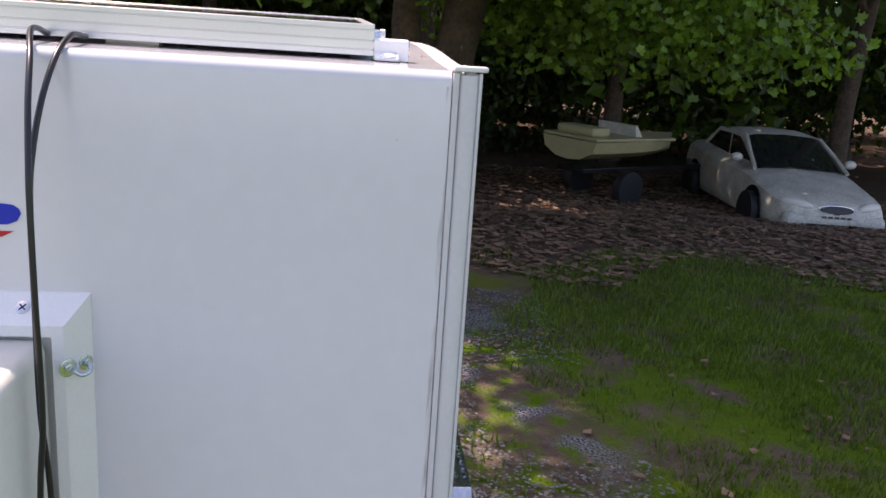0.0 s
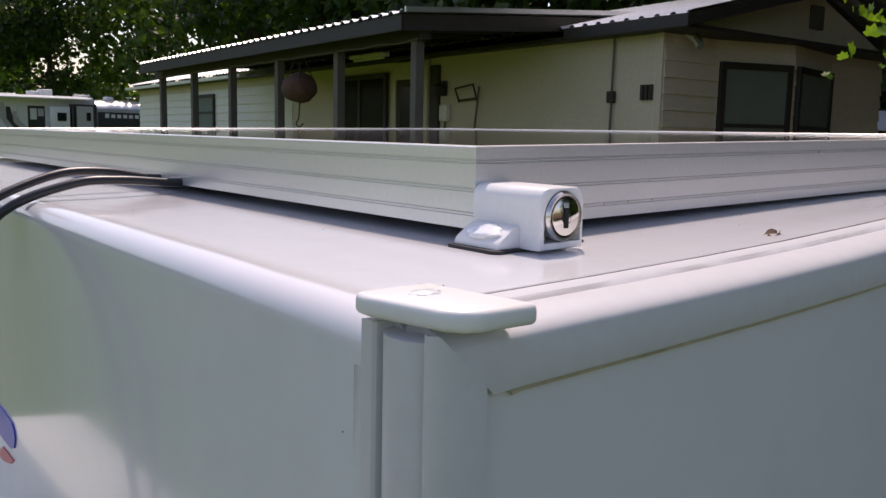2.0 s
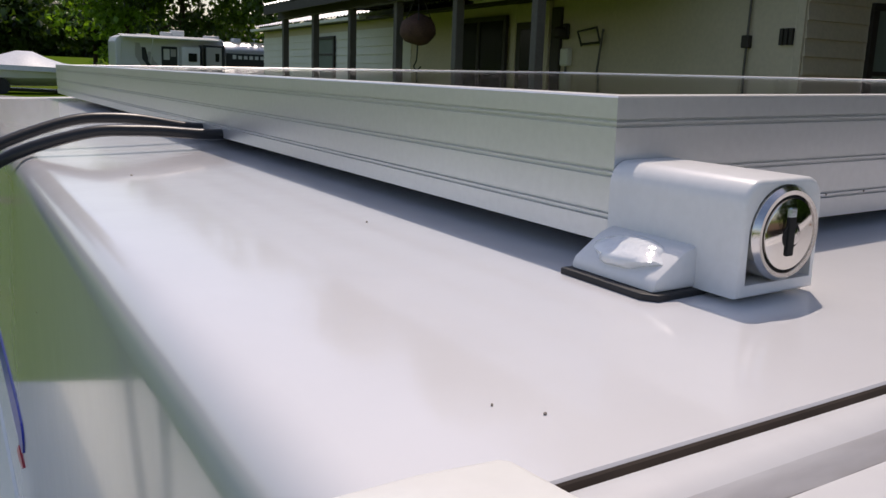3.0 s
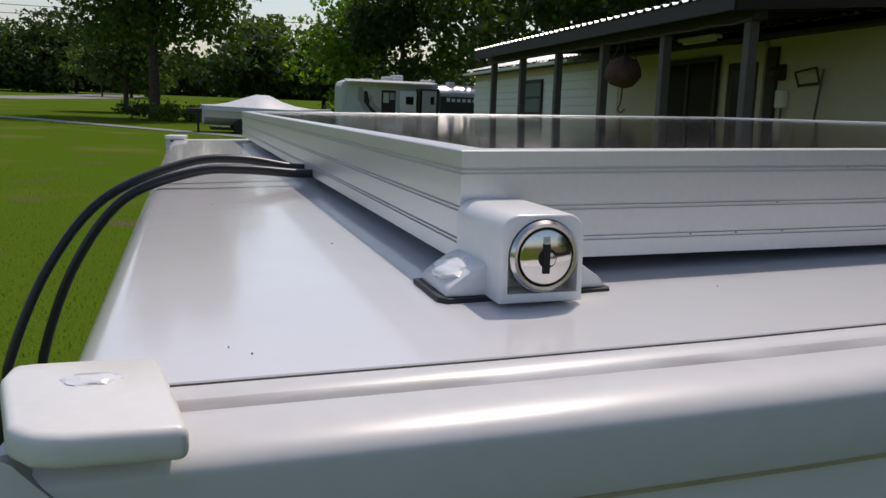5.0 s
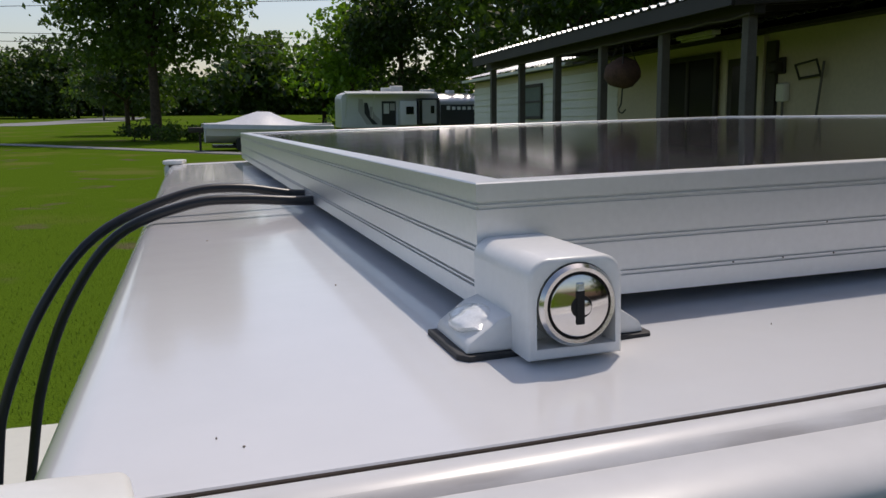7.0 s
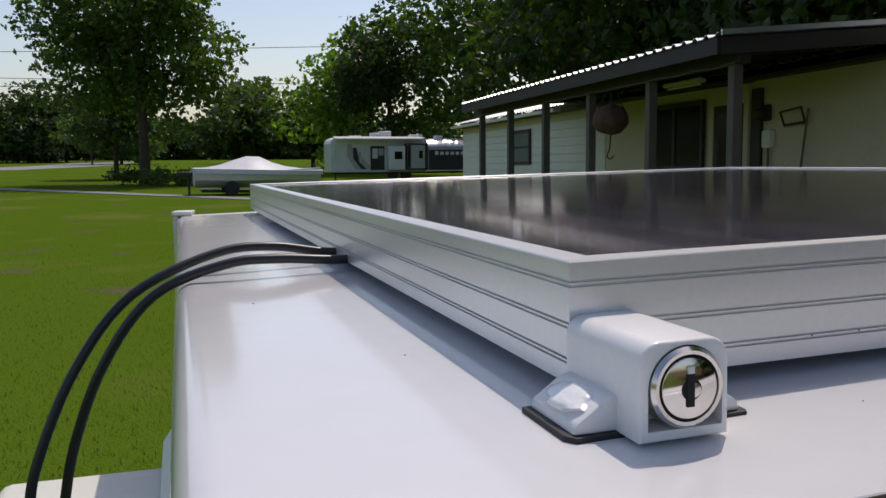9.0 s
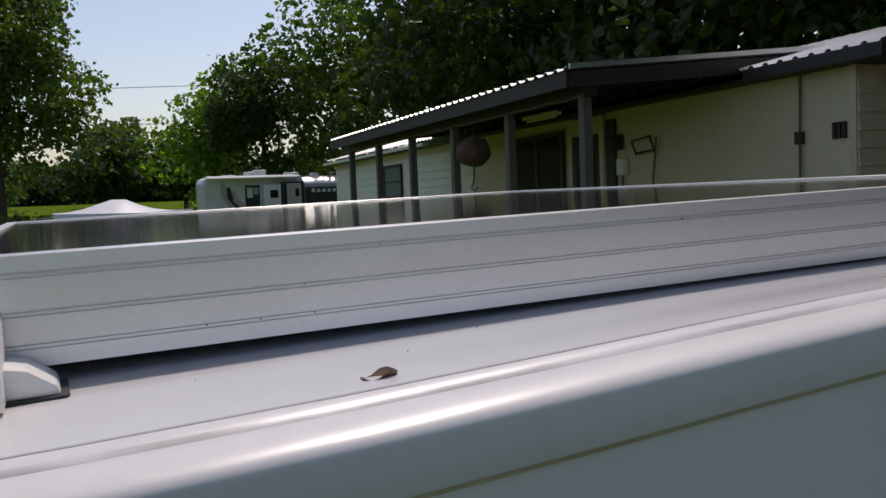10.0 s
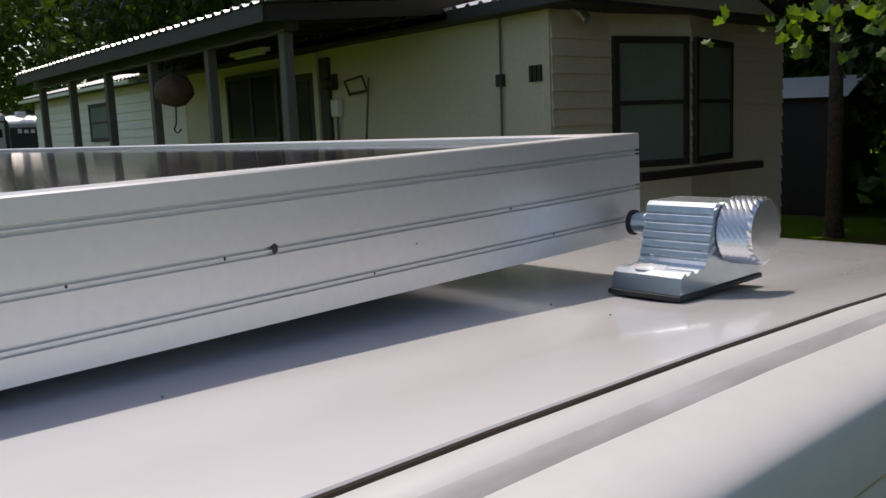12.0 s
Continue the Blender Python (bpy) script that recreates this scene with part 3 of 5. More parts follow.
def arch(x0, x1, z1, r, n=5):
    pts = [(x0, Z0), (x1, Z0)]
    for k in range(n + 1):
        a = math.pi / 2 * k / n
        pts.append((x1 - r + r * math.cos(a), z1 - r + r * math.sin(a)))
    for k in range(n + 1):
        a = math.pi / 2 + math.pi / 2 * k / n
        pts.append((x0 + r + r * math.cos(a), z1 - r + r * math.sin(a)))
    return pts


LX0, LX1, LY = -0.0010, 0.0232, -0.0400
bm = bmesh.new()
outer = arch(LX0, LX1, 0.0262, 0.0052)
CX, CZ, CR = 0.0111, 0.0148, 0.0102
inner = [(CX - CR, 0.0046), (CX + CR, 0.0046)] + [(CX + CR * math.cos(a), CZ + CR * math.sin(a)) for a in [math.pi * k / 14 for k in range(15)]]
# front face with a keyhole-shaped recess
fo = [bm.verts.new((x, LY, z)) for x, z in outer]
fi = [bm.verts.new((x, LY, z)) for x, z in inner]
bo = [bm.verts.new((x, -0.0003, z)) for x, z in outer]
bi = [bm.verts.new((x, LY + 0.009, z)) for x, z in inner]
eo = [bm.edges.new((fo[i], fo[(i + 1) % len(fo)])) for i in range(len(fo))]
ei = [bm.edges.new((fi[i], fi[(i + 1) % len(fi)])) for i in range(len(fi))]
bmesh.ops.triangle_fill(bm, edges=eo + ei, use_beauty=True)
for i in range(len(fo)):
    j = (i + 1) % len(fo)
    bm.faces.new((fo[i], fo[j], bo[j], bo[i]))
for i in range(len(fi)):
    j = (i + 1) % len(fi)
    bm.faces.new((fi[i], bi[i], bi[j], fi[j]))
bm.faces.new(bi)
bm.faces.new(bo)
bmesh.ops.recalc_face_normals(bm, faces=bm.faces)
edge = [e for e in eo if e.is_valid]
bmesh.ops.bevel(bm, geom=edge, offset=0.0011, segments=3, profile=0.5, affect="EDGES")
body = part("body", bm, M["lock"], lock, "white painted metal body", smooth=True)
for (xa, xb, yb) in ((-0.0130, LX0 + 0.001, -0.0285), (0.0375, LX1 - 0.001, -0.0255)):
    s = 1 if xb > xa else -1
    part("foot", prism([(xa, Z0), (xb, Z0), (xb, 0.0112), (xa + s * 0.0085, 0.0098), (xa + s * 0.001, 0.0046)], "y", yb, -0.0015, bevel=0.0009), M["lock"], lock, "white mounting foot", smooth=True)
bm = bmesh.new()
bmesh.ops.create_icosphere(bm, subdivisions=3, radius=1.0)
for v in bm.verts:
    n = noise.noise(v.co * 1.7) * 0.25
    v.co = Vector((-0.0068 + v.co.x * 0.0055 * (1 + n), -0.0150 + v.co.y * 0.0105 * (1 + n), 0.0077 + v.co.z * 0.0024 * (1 + n) - v.co.x * -0.0016))
part("epoxy_blob", bm, M["glue"], lock, "clear epoxy over the screw", smooth=True)
bm = bmesh.new()
prism([(-0.0150, -0.0005), (-0.0150, -0.0270), (-0.0128, -0.0302), (-0.0005, -0.0300), (0.0230, -0.0275), (0.0385, -0.0270), (0.0395, -0.0250), (0.0395, -0.0005)], "z", 0.0001, Z0 + 0.0001, bevel=0.0004, bm=bm)
part("pad", bm, M["rubber"], lock, "black adhesive pad")
cyl = bmesh.new()
disc(cyl, (CX, LY + 0.008, CZ), (0, -1, 0), 0.0098, 0.0088, 56, 0.0009)
c_ob = part("cylinder", cyl, M["chrome"], lock, "polished chrome lock cylinder", smooth=True)
bm = bmesh.new()
ringv = []
for k in range(48):
    a = 2 * math.pi * k / 48
    for rr, yy in ((0.0079, -0.0009), (0.0082, -0.0016), (0.0091, -0.0017), (0.0099, -0.0006)):
        ringv.append(bm.verts.new((CX + rr * math.cos(a), LY + yy, CZ + rr * math.sin(a))))
for k in range(48):
    for q in range(3):
        bm.faces.new((ringv[k * 4 + q], ringv[k * 4 + q + 1], ringv[((k + 1) % 48) * 4 + q + 1], ringv[((k + 1) % 48) * 4 + q]))
bmesh.ops.recalc_face_normals(bm, faces=bm.faces)
part("rim", bm, M["chrome"], c_ob, smooth=True)
bm = bmesh.new()
disc(bm, (CX, LY - 0.0008, CZ), (0, -1, 0), 0.0079, 0.00025, 40)
# near-black solids from here paint the unlit depth of gap, recess and keyway
part("ring_gap", bm, M["dark"], c_ob)
bm = bmesh.new()
disc(bm, (CX, LY - 0.0009, CZ), (0, -1, 0), 0.0075, 0.0009, 48, 0.0003)
part("plug", bm, M["polish"], c_ob, "mirror-polished lock plug", smooth=True)
bm = bmesh.new()
disc(bm, (CX + 0.0004, LY - 0.0017, CZ - 0.0003), (0, -1, 0), 0.0027, 0.00020, 28)
part("keyhole_recess", bm, M["dark"], c_ob, "dark round keyhole recess", smooth=True)
bm = bmesh.new()
disc(bm, (CX + 0.0011, LY - 0.0018, CZ - 0.0005), (0, -1, 0), 0.0018, 0.00030, 24, 0.0001)
part("keyhole_disc", bm, M["chrome"], c_ob, "worn chrome disc inside the keyhole", smooth=True)
part("keyway", box(CX - 0.0010, CX + 0.0011, LY - 0.00230, LY - 0.0010, CZ - 0.0045, CZ + 0.0037, 0.0002), M["dark"], c_ob, "dark keyway")
# bright block painted in for the reflection at the keyway's top
part("keyway_glint", box(CX - 0.0009, CX + 0.0010, LY - 0.00232, LY - 0.0010, CZ + 0.0036, CZ + 0.0056, 0.0002), M["zinc"], c_ob, "bright block standing in for the reflection atop the keyway")

# ---- knurled clamp at the panel's other corner ----
clamp = thing("panel_clamp", "zinc-plated clamp with knurled thumb screw beside the panel", "clamp", TC)
KX = 0.788
pr = [(0.7600, 0.0016), (0.8060, 0.0016), (0.8060, 0.0070), (0.8010, 0.0062), (0.7985, 0.0078)]
pr += [(0.7975, 0.0250), (0.7965, 0.0262), (0.7800, 0.0262), (0.7785, 0.0250)]
for k in range(6):
    z = 0.0232 - k * 0.0026
    pr += [(0.7781 - k * 0.0007, z), (0.7784 - k * 0.0007, z - 0.0005), (0.7778 - k * 0.0007, z - 0.0010)]
pr += [(0.7735, 0.0085)]
for k in range(5):
    pr += [(0.7725 - k * 0.0022, 0.0070 if k % 2 == 0 else 0.0078), (0.7715 - k * 0.0022, 0.0079 if k % 2 == 0 else 0.0070)]
pr += [(0.7608, 0.0066)]
cb = part("bracket", prism(pr, "y", -0.0350, -0.0120, bevel=0.0), M["zinc"], clamp, "serrated zinc-plated bracket")
part("pad", prism([(0.7588, -0.0112), (0.8070, -0.0112), (0.8070, -0.0358), (0.7588, -0.0358)], "z", 0.0001, 0.0017, bevel=0.0004), M["rubber"], clamp, "black adhesive pad")
bm = bmesh.new()
bmesh.ops.create_icosphere(bm, subdivisions=3, radius=1.0)
for v in bm.verts:
    n = 1 + 0.3 * noise.noise(v.co * 2.1 + Vector((4, 1, 0)))
    v.co = Vector((0.7665 + v.co.x * 0.0042 * n, -0.0205 + v.co.y * 0.0065 * n, 0.0074 + v.co.z * 0.0013 * n))
part("epoxy_blob", bm, M["glue"], clamp, "clear epoxy smeared over the foot", smooth=True)
bm = bmesh.new()
disc(bm, (KX, -0.0120, 0.0178), (0, 1, 0), 0.0034, 0.0120, 20)
part("rod", bm, M["zinc"], clamp, "grey screw rod", smooth=True)
bm = bmesh.new()
disc(bm, (KX, -0.0012, 0.0178), (0, 1, 0), 0.0042, 0.0010, 20)
part("grommet", bm, M["rubber"], clamp, smooth=True)
vs, fs = [], []
NS, NR, R = 48, 12, 0.0098
for r in range(NR + 1):
    for k in range(NS):
        up = ((k + r) % 2 == 0)
        rr = R + (0.0004 if up else -0.0002) if 0 < r < NR else R - 0.0008
        a = 2 * math.pi * k / NS
        vs.append((KX + rr * math.cos(a), -0.0352 - 0.0110 * r / NR, 0.0178 + rr * math.sin(a)))
for r in range(NR):
    for k in range(NS):
        fs.append((r * NS + k, r * NS + (k + 1) % NS, (r + 1) * NS + (k + 1) % NS, (r + 1) * NS + k))
fs += [tuple(range(NS)), tuple(range(NR * NS, NR * NS + NS))]
raw("thumb_screw", vs, fs, M["knob"], clamp)

# ---- solar cables ----
for k, ctrl in enumerate((
        [(0.06, 0.365, 1.8665), (0.0, 0.358, 1.8630), (-0.045, 0.354, 1.8690), (-0.080, 0.348, 1.8660), (-0.127, 0.332, 1.844), (-0.160, 0.324, 1.802), (-0.182, 0.318, 1.750), (-0.189, 0.316, 1.712), (-0.197, 0.312, 1.62), (-0.201, 0.308, 1.50), (-0.200, 0.314, 1.386), (-0.19, 0.315, 1.05), (-0.17, 0.315, 0.75)],
        [(0.06, 0.325, 1.8665), (0.0, 0.318, 1.8625), (-0.045, 0.314, 1.8650), (-0.075, 0.312, 1.8630), (-0.114, 0.312, 1.846), (-0.143, 0.317, 1.806), (-0.162, 0.321, 1.757), (-0.171, 0.322, 1.711), (-0.184, 0.317, 1.62), (-0.189, 0.314, 1.50), (-0.190, 0.306, 1.386), (-0.185, 0.305, 1.05), (-0.17, 0.305, 0.75)])):
    c = part("solar_cable", tube(spline([(x - 0.006 * min(1.0, max(0.0, (-0.04 - x) / 0.08)), y, z - 0.014 * y) for x, y, z in ctrl], 6), 0.0031, 10), M["cable"], smooth=True)
    tagged(c, "black cable hanging from under the solar panel over the roof edge", "cable", "solar cables")

# small curled dead leaf on the roof
bm = bmesh.new()
bmesh.ops.create_grid(bm, x_segments=5, y_segments=4, size=0.5)
for v in bm.verts:
    x, y = v.co.x, v.co.y
    w = 1 - (2 * x) ** 2 * 0.7
    v.co = Vector((0.117 + x * 0.0105, -0.068 + y * 0.0060 * w, 1.8592 + 0.0022 * (2 * y) ** 2 + 0.0009 * math.sin(7 * x) + 0.0016 * x))
o = part("dead_leaf", bm, M["litter"], smooth=True)
tagged(o, "small curled brown dead leaf lying on the roof", "leaf")

# ---- ground ----
def ground_material():
    m = bpy.data.materials.new("lawn_gravel_and_leaf_litter")
    m.use_nodes = True
    nt = m.node_tree
    b = nt.nodes["Principled BSDF"]
    b.inputs["Roughness"].default_value = 0.9
    b.inputs["Specular IOR Level"].default_value = 0.0
    tc = nt.nodes.new("ShaderNodeTexCoord")

    def nz(scale, detail=4):
        n = nt.nodes.new("ShaderNodeTexNoise")
        n.inputs["Scale"].default_value, n.inputs["Detail"].default_value = scale, detail
        nt.links.new(tc.outputs["Object"], n.inputs["Vector"])
        return n.outputs[0]

    def mth(op, a, b_):
        n = nt.nodes.new("ShaderNodeMath")
        n.operation = op
        for k, v in enumerate((a, b_)):
            if isinstance(v, (int, float)):
                n.inputs[k].default_value = v
            else:
                nt.links.new(v, n.inputs[k])
        return n.outputs[0]

    def ramp(v, lo, hi):
        n = nt.nodes.new("ShaderNodeMapRange")
        n.interpolation_type = "SMOOTHSTEP"
        n.inputs["From Min"].default_value, n.inputs["From Max"].default_value = lo, hi
        nt.links.new(v, n.inputs[0])
        return n.outputs[0]

    def mix(f, a, b_):
        n = nt.nodes.new("ShaderNodeMix")
        n.data_type = "RGBA"
        nt.links.new(f, n.inputs["Factor"])
        for k, v in (("A", a), ("B", b_)):
            sk = n.inputs[6 if k == "A" else 7]
            if isinstance(v, tuple):
                sk.default_value = (*v, 1)
            else:
                nt.links.new(v, sk)
        return n.outputs[2]

    sep = nt.nodes.new("ShaderNodeSeparateXYZ")
    nt.links.new(tc.outputs["Object"], sep.inputs[0])
    x, y = sep.outputs[0], sep.outputs[1]
    big = mth("MULTIPLY", mth("SUBTRACT", nz(0.9, 6), 0.5), 2.6)
    fine = nz(40, 3)
    mid = nz(5, 4)
    grass = mix(fine, (0.050, 0.098, 0.008), (0.098, 0.165, 0.014))
    grass = mix(ramp(nz(0.25, 5), 0.52, 0.7), grass, (0.12, 0.14, 0.03))
    dirt = mix(mid, (0.075, 0.055, 0.038), (0.17, 0.13, 0.095))
    stones = mix(ramp(nz(75, 2), 0.36, 0.62), (0.045, 0.043, 0.04), (0.23, 0.23, 0.24))
    leafy = mix(nz(18, 4), (0.05, 0.032, 0.022), (0.20, 0.13, 0.09))
    # lawn worn to earth here and there
    col = mix(ramp(nz(0.55, 6), 0.60, 0.72), grass, dirt)
    col = mix(mth("MULTIPLY", mth("MULTIPLY", ramp(nz(2.2, 6), 0.46, 0.62), ramp(x, 0.6, 2.0)), mth("SUBTRACT", 1.0, ramp(y, -1.0, 1.0))), col, dirt)
    # gravel drive beside the trailer
    gx = mth("ADD", y, mth("MULTIPLY", big, 0.45))
    strip = mth("MULTIPLY", ramp(gx, -1.55, -1.0), mth("SUBTRACT", 1.0, ramp(gx, 3.2, 4.0)))
    strip = mth("MULTIPLY", strip, ramp(x, -9.0, -7.5))
    strip = mth("MULTIPLY", strip, mth("SUBTRACT", 1.0, ramp(mth("ADD", x, big), 4.4, 5.6)))
    col = mix(strip, col, mix(ramp(nz(1.7, 5), 0.40, 0.50), stones, mix(ramp(mid, 0.45, 0.62), dirt, grass)))
    # leaf litter under the trees
    lx = mth("ADD", mth("ADD", x, mth("MULTIPLY", big, 0.9)), mth("MULTIPLY", y, 0.12))
    lit = mth("MULTIPLY", mth("MULTIPLY", ramp(lx, 5.2, 6.3), mth("SUBTRACT", 1.0, ramp(x, 34.0, 40.0))), mth("SUBTRACT", 1.0, ramp(mth("ADD", y, big), 3.0, 4.5)))
    col = mix(lit, col, mix(ramp(nz(1.1, 4), 0.40, 0.62), dirt, leafy))
    nt.links.new(col, b.inputs["Base Color"])
    bp = nt.nodes.new("ShaderNodeBump")
    bp.inputs["Strength"].default_value, bp.inputs["Distance"].default_value = 0.7, 0.03
    nt.links.new(mth("ADD", fine, mid), bp.inputs["Height"])
    nt.links.new(bp.outputs[0], b.inputs["Normal"])
    return m


def sst(a, b, v):
    u = np.clip((v - a) / (b - a), 0, 1)
    return u * u * (3 - 2 * u)


def gz(x, y):
    """Ground height: level, with a shallow dip under the trees beyond the drive."""
    return -0.45 * sst(6.5, 12.5, x) * (1 - sst(1.0, 4.5, y)) * (1 - sst(22, 40, x)) * sst(-40, -22, y)


gxs = np.unique(np.concatenate([np.linspace(-420, -30, 30), np.arange(-30, 45, 0.75), np.linspace(45, 420, 30)]))
gys = np.unique(np.concatenate([np.linspace(-420, -45, 30), np.arange(-45, 20, 0.75), np.linspace(20, 420, 40)]))
GX, GY = np.meshgrid(gxs, gys)
gv = np.stack([GX.ravel(), GY.ravel(), gz(GX.ravel(), GY.ravel())], 1)
nxg = len(gxs)
gf = [(j * nxg + i, j * nxg + i + 1, (j + 1) * nxg + i + 1, (j + 1) * nxg + i) for j in range(len(gys) - 1) for i in range(nxg - 1)]
o = raw("ground", gv.tolist(), gf, ground_material(), smooth=True)
tagged(o, "flat lawn with gravel, bare earth and dead leaves", "ground", kind="structure")

# road and a concrete path across the far lawn
def strip(name, pts, w, z, material, label, cat):
    v, f = [], []
    for i, p in enumerate(pts):
        p = Vector(p)
        d = (Vector(pts[min(i + 1, len(pts) - 1)]) - Vector(pts[max(i - 1, 0)])).normalized()
        n = Vector((-d.y, d.x))
        v += [(*(p + n * w / 2), z), (*(p - n * w / 2), z), (*(p + n * w / 2), -0.1), (*(p - n * w / 2), -0.1)]
    for i in range(len(pts) - 1):
        k = i * 4
        f += [(k, k + 1, k + 5, k + 4), (k, k + 4, k + 6, k + 2), (k + 1, k + 3, k + 7, k + 5)]
    tagged(raw(name, v, f, material), label, cat, kind="structure")


strip("road", [(-120, 96), (-45, 102), (-22, 110), (-15, 138), (-13, 200)], 11, 0.02, M["road"], "pale grey asphalt road beyond the lawn", "road")
strip("path", [(-60, 88), (-20, 60.5), (-9, 50), (2.1, 36.2), (7, 30)], 1.1, 0.03, M["road"], "narrow pale path across the lawn", "path")


# ---- plants ----
def scatter(name, n, area, size, material, label, cat, lean=0.35, flat=False, keep=None):
    """Many blades or dead leaves as one object of stuff."""
    x0, x1, y0, y1 = area
    px, py = rng.uniform(x0, x1, n), rng.uniform(y0, y1, n)
    if keep is not None:
        k = keep(px, py)
        px, py = px[k], py[k]
        n = len(px)
    a = rng.uniform(0, 2 * np.pi, n)
    s = size * rng.uniform(0.5, 1.3, n)
    if flat:
        dx, dy = np.cos(a), np.sin(a)
        t1, t2 = rng.uniform(-0.5, 0.5, n), rng.uniform(-0.5, 0.5, n)
        z = 0.012 + rng.uniform(0, 0.02, n) + gz(px, py)
        q = [(-1, 0), (0, -0.6), (1, 0), (0, 0.6)]
        v = np.stack([np.stack([px + s * (u * dx - w * dy), py + s * (u * dy + w * dx), z + s * np.abs(u * t1 + w * t2)], 1) for u, w in q], 1)
        f = np.arange(4 * n).reshape(n, 4)
    else:
        dx, dy = np.cos(a) * s * 0.09, np.sin(a) * s * 0.09
        b = rng.uniform(0, 2 * np.pi, n)
        lx, ly = np.cos(b) * s * lean, np.sin(b) * s * lean
        z0 = gz(px, py)
        v = np.stack([np.stack([px - dx, py - dy, z0], 1), np.stack([px + dx, py + dy, z0], 1),
                      np.stack([px + lx * 0.35 + dx * 0.6, py + ly * 0.35 + dy * 0.6, z0 + s * 0.6], 1), np.stack([px + lx, py + ly, z0 + s], 1)], 1)
        f = np.arange(4 * n).reshape(n, 4)
    o = raw(name, v.reshape(-1, 3).tolist(), f.tolist(), material)
    tagged(o, label, cat, kind="stuff")


def patchy(px, py):
    f = np.sin(px * 2.1 + 1) * np.cos(py * 1.7) + np.sin(px * 0.9 - py * 1.3) + 0.7 * np.sin(px * 5.3 + py * 3.1) * np.sin(px * 3.7 - py * 6.1)
    return rng.random(len(px)) < np.clip((f + 1.7) / 1.7, 0.12, 1.0)


scatter("lawn_grass", 90000, (1.6, 6.8, -7.5, -0.9), 0.05, M["blade"], "short green lawn grass beside the gravel", "grass", keep=lambda px, py: patchy(px, py) & (px + 0.12 * py < 6.0 + 0.6 * np.sin(py * 1.5)) & (py < -1.25 + 0.3 * np.sin(px * 2)))
scatter("lawn_grass", 130000, (-9, 0.5, 4.2, 22), 0.03, M["blade"], "mown green lawn grass behind the trailer", "grass", keep=lambda px, py: rng.random(len(px)) < np.exp(-(py - 4) / 5))
scatter("weed_tufts", 5000, (1.4, 7.5, -1.6, 1.5), 0.06, M["blade"], "weeds growing through the gravel", "weeds", keep=lambda px, py: np.sin(px * 3.3) * np.cos(py * 4.1 + px) > 0.25)
scatter("leaf_litter", 24000, (5.2, 15, -10, 2.8), 0.058, M["litter"], "dry brown fallen leaves under the trees", "leaves", flat=True, keep=lambda px, py: px + 0.12 * py + 0.5 * np.sin(py * 2.3) > 5.6)
scatter("leaf_litter", 120, (1.8, 6.0, -6, 0.5), 0.04, M["litter"], "scattered fallen leaves on the grass", "leaves", flat=True)
scatter("gravel_stones", 12000, (1.3, 5.2, -1.5, 1.6), 0.013, M["gravel"], "loose grey gravel stones", "gravel", flat=True, keep=lambda px, py: np.sin(px * 1.9 + 2) * np.cos(py * 2.6) > -0.35)


def foliage(blobs, per, size, seed=0):
    """Leaf quads over the outer part of each blob: centre, three radii. Returns verts and faces."""
    g = np.random.default_rng(seed)
    vs, n0 = [], 0
    for (cx, cy, cz, rx, ry, rz) in blobs:
        n = int(per * (rx * ry + ry * rz + rx * rz) / 3) + 8
        d = g.normal(size=(n, 3))
        d /= np.linalg.norm(d, axis=1)[:, None]
        rad = g.uniform(0.55, 1.05, n) ** 0.6
        lump = 1 + 0.22 * np.sin(d[:, 0] * 5 + cx) * np.sin(d[:, 1] * 6 + cy) + 0.18 * np.sin(d[:, 2] * 7 + cz * 3)
        p = np.array([cx, cy, cz]) + d * np.array([rx, ry, rz]) * (rad * lump)[:, None]
        u = g.normal(size=(n, 3))
        u /= np.linalg.norm(u, axis=1)[:, None]
        w = np.cross(u, g.normal(size=(n, 3)))
        w /= np.linalg.norm(w, axis=1)[:, None] + 1e-9
        s = (size * g.uniform(0.55, 1.35, n))[:, None]
        fold = np.cross(u, w) * s * 0.25
        vs.append(np.stack([p - u * s, p - w * s * 0.7 + fold, p + u * s, p + w * s * 0.7 + fold], 1))
    v = np.concatenate(vs).reshape(-1, 3)
    return v.tolist(), np.arange(len(v)).reshape(-1, 4).tolist()


def blobs_in(c, r, n, small, seed):
    g = np.random.default_rng(seed)
    out = []
    for _ in range(n):
        d = g.normal(size=3)
        d /= np.linalg.norm(d)
        k = g.uniform(0.35, 1.0)
        sc = small * g.uniform(0.6, 1.3)
        out.append((c[0] + d[0] * r[0] * k, c[1] + d[1] * r[1] * k, c[2] + d[2] * r[2] * k, sc, sc, sc * g.uniform(0.6, 0.9)))
    return out


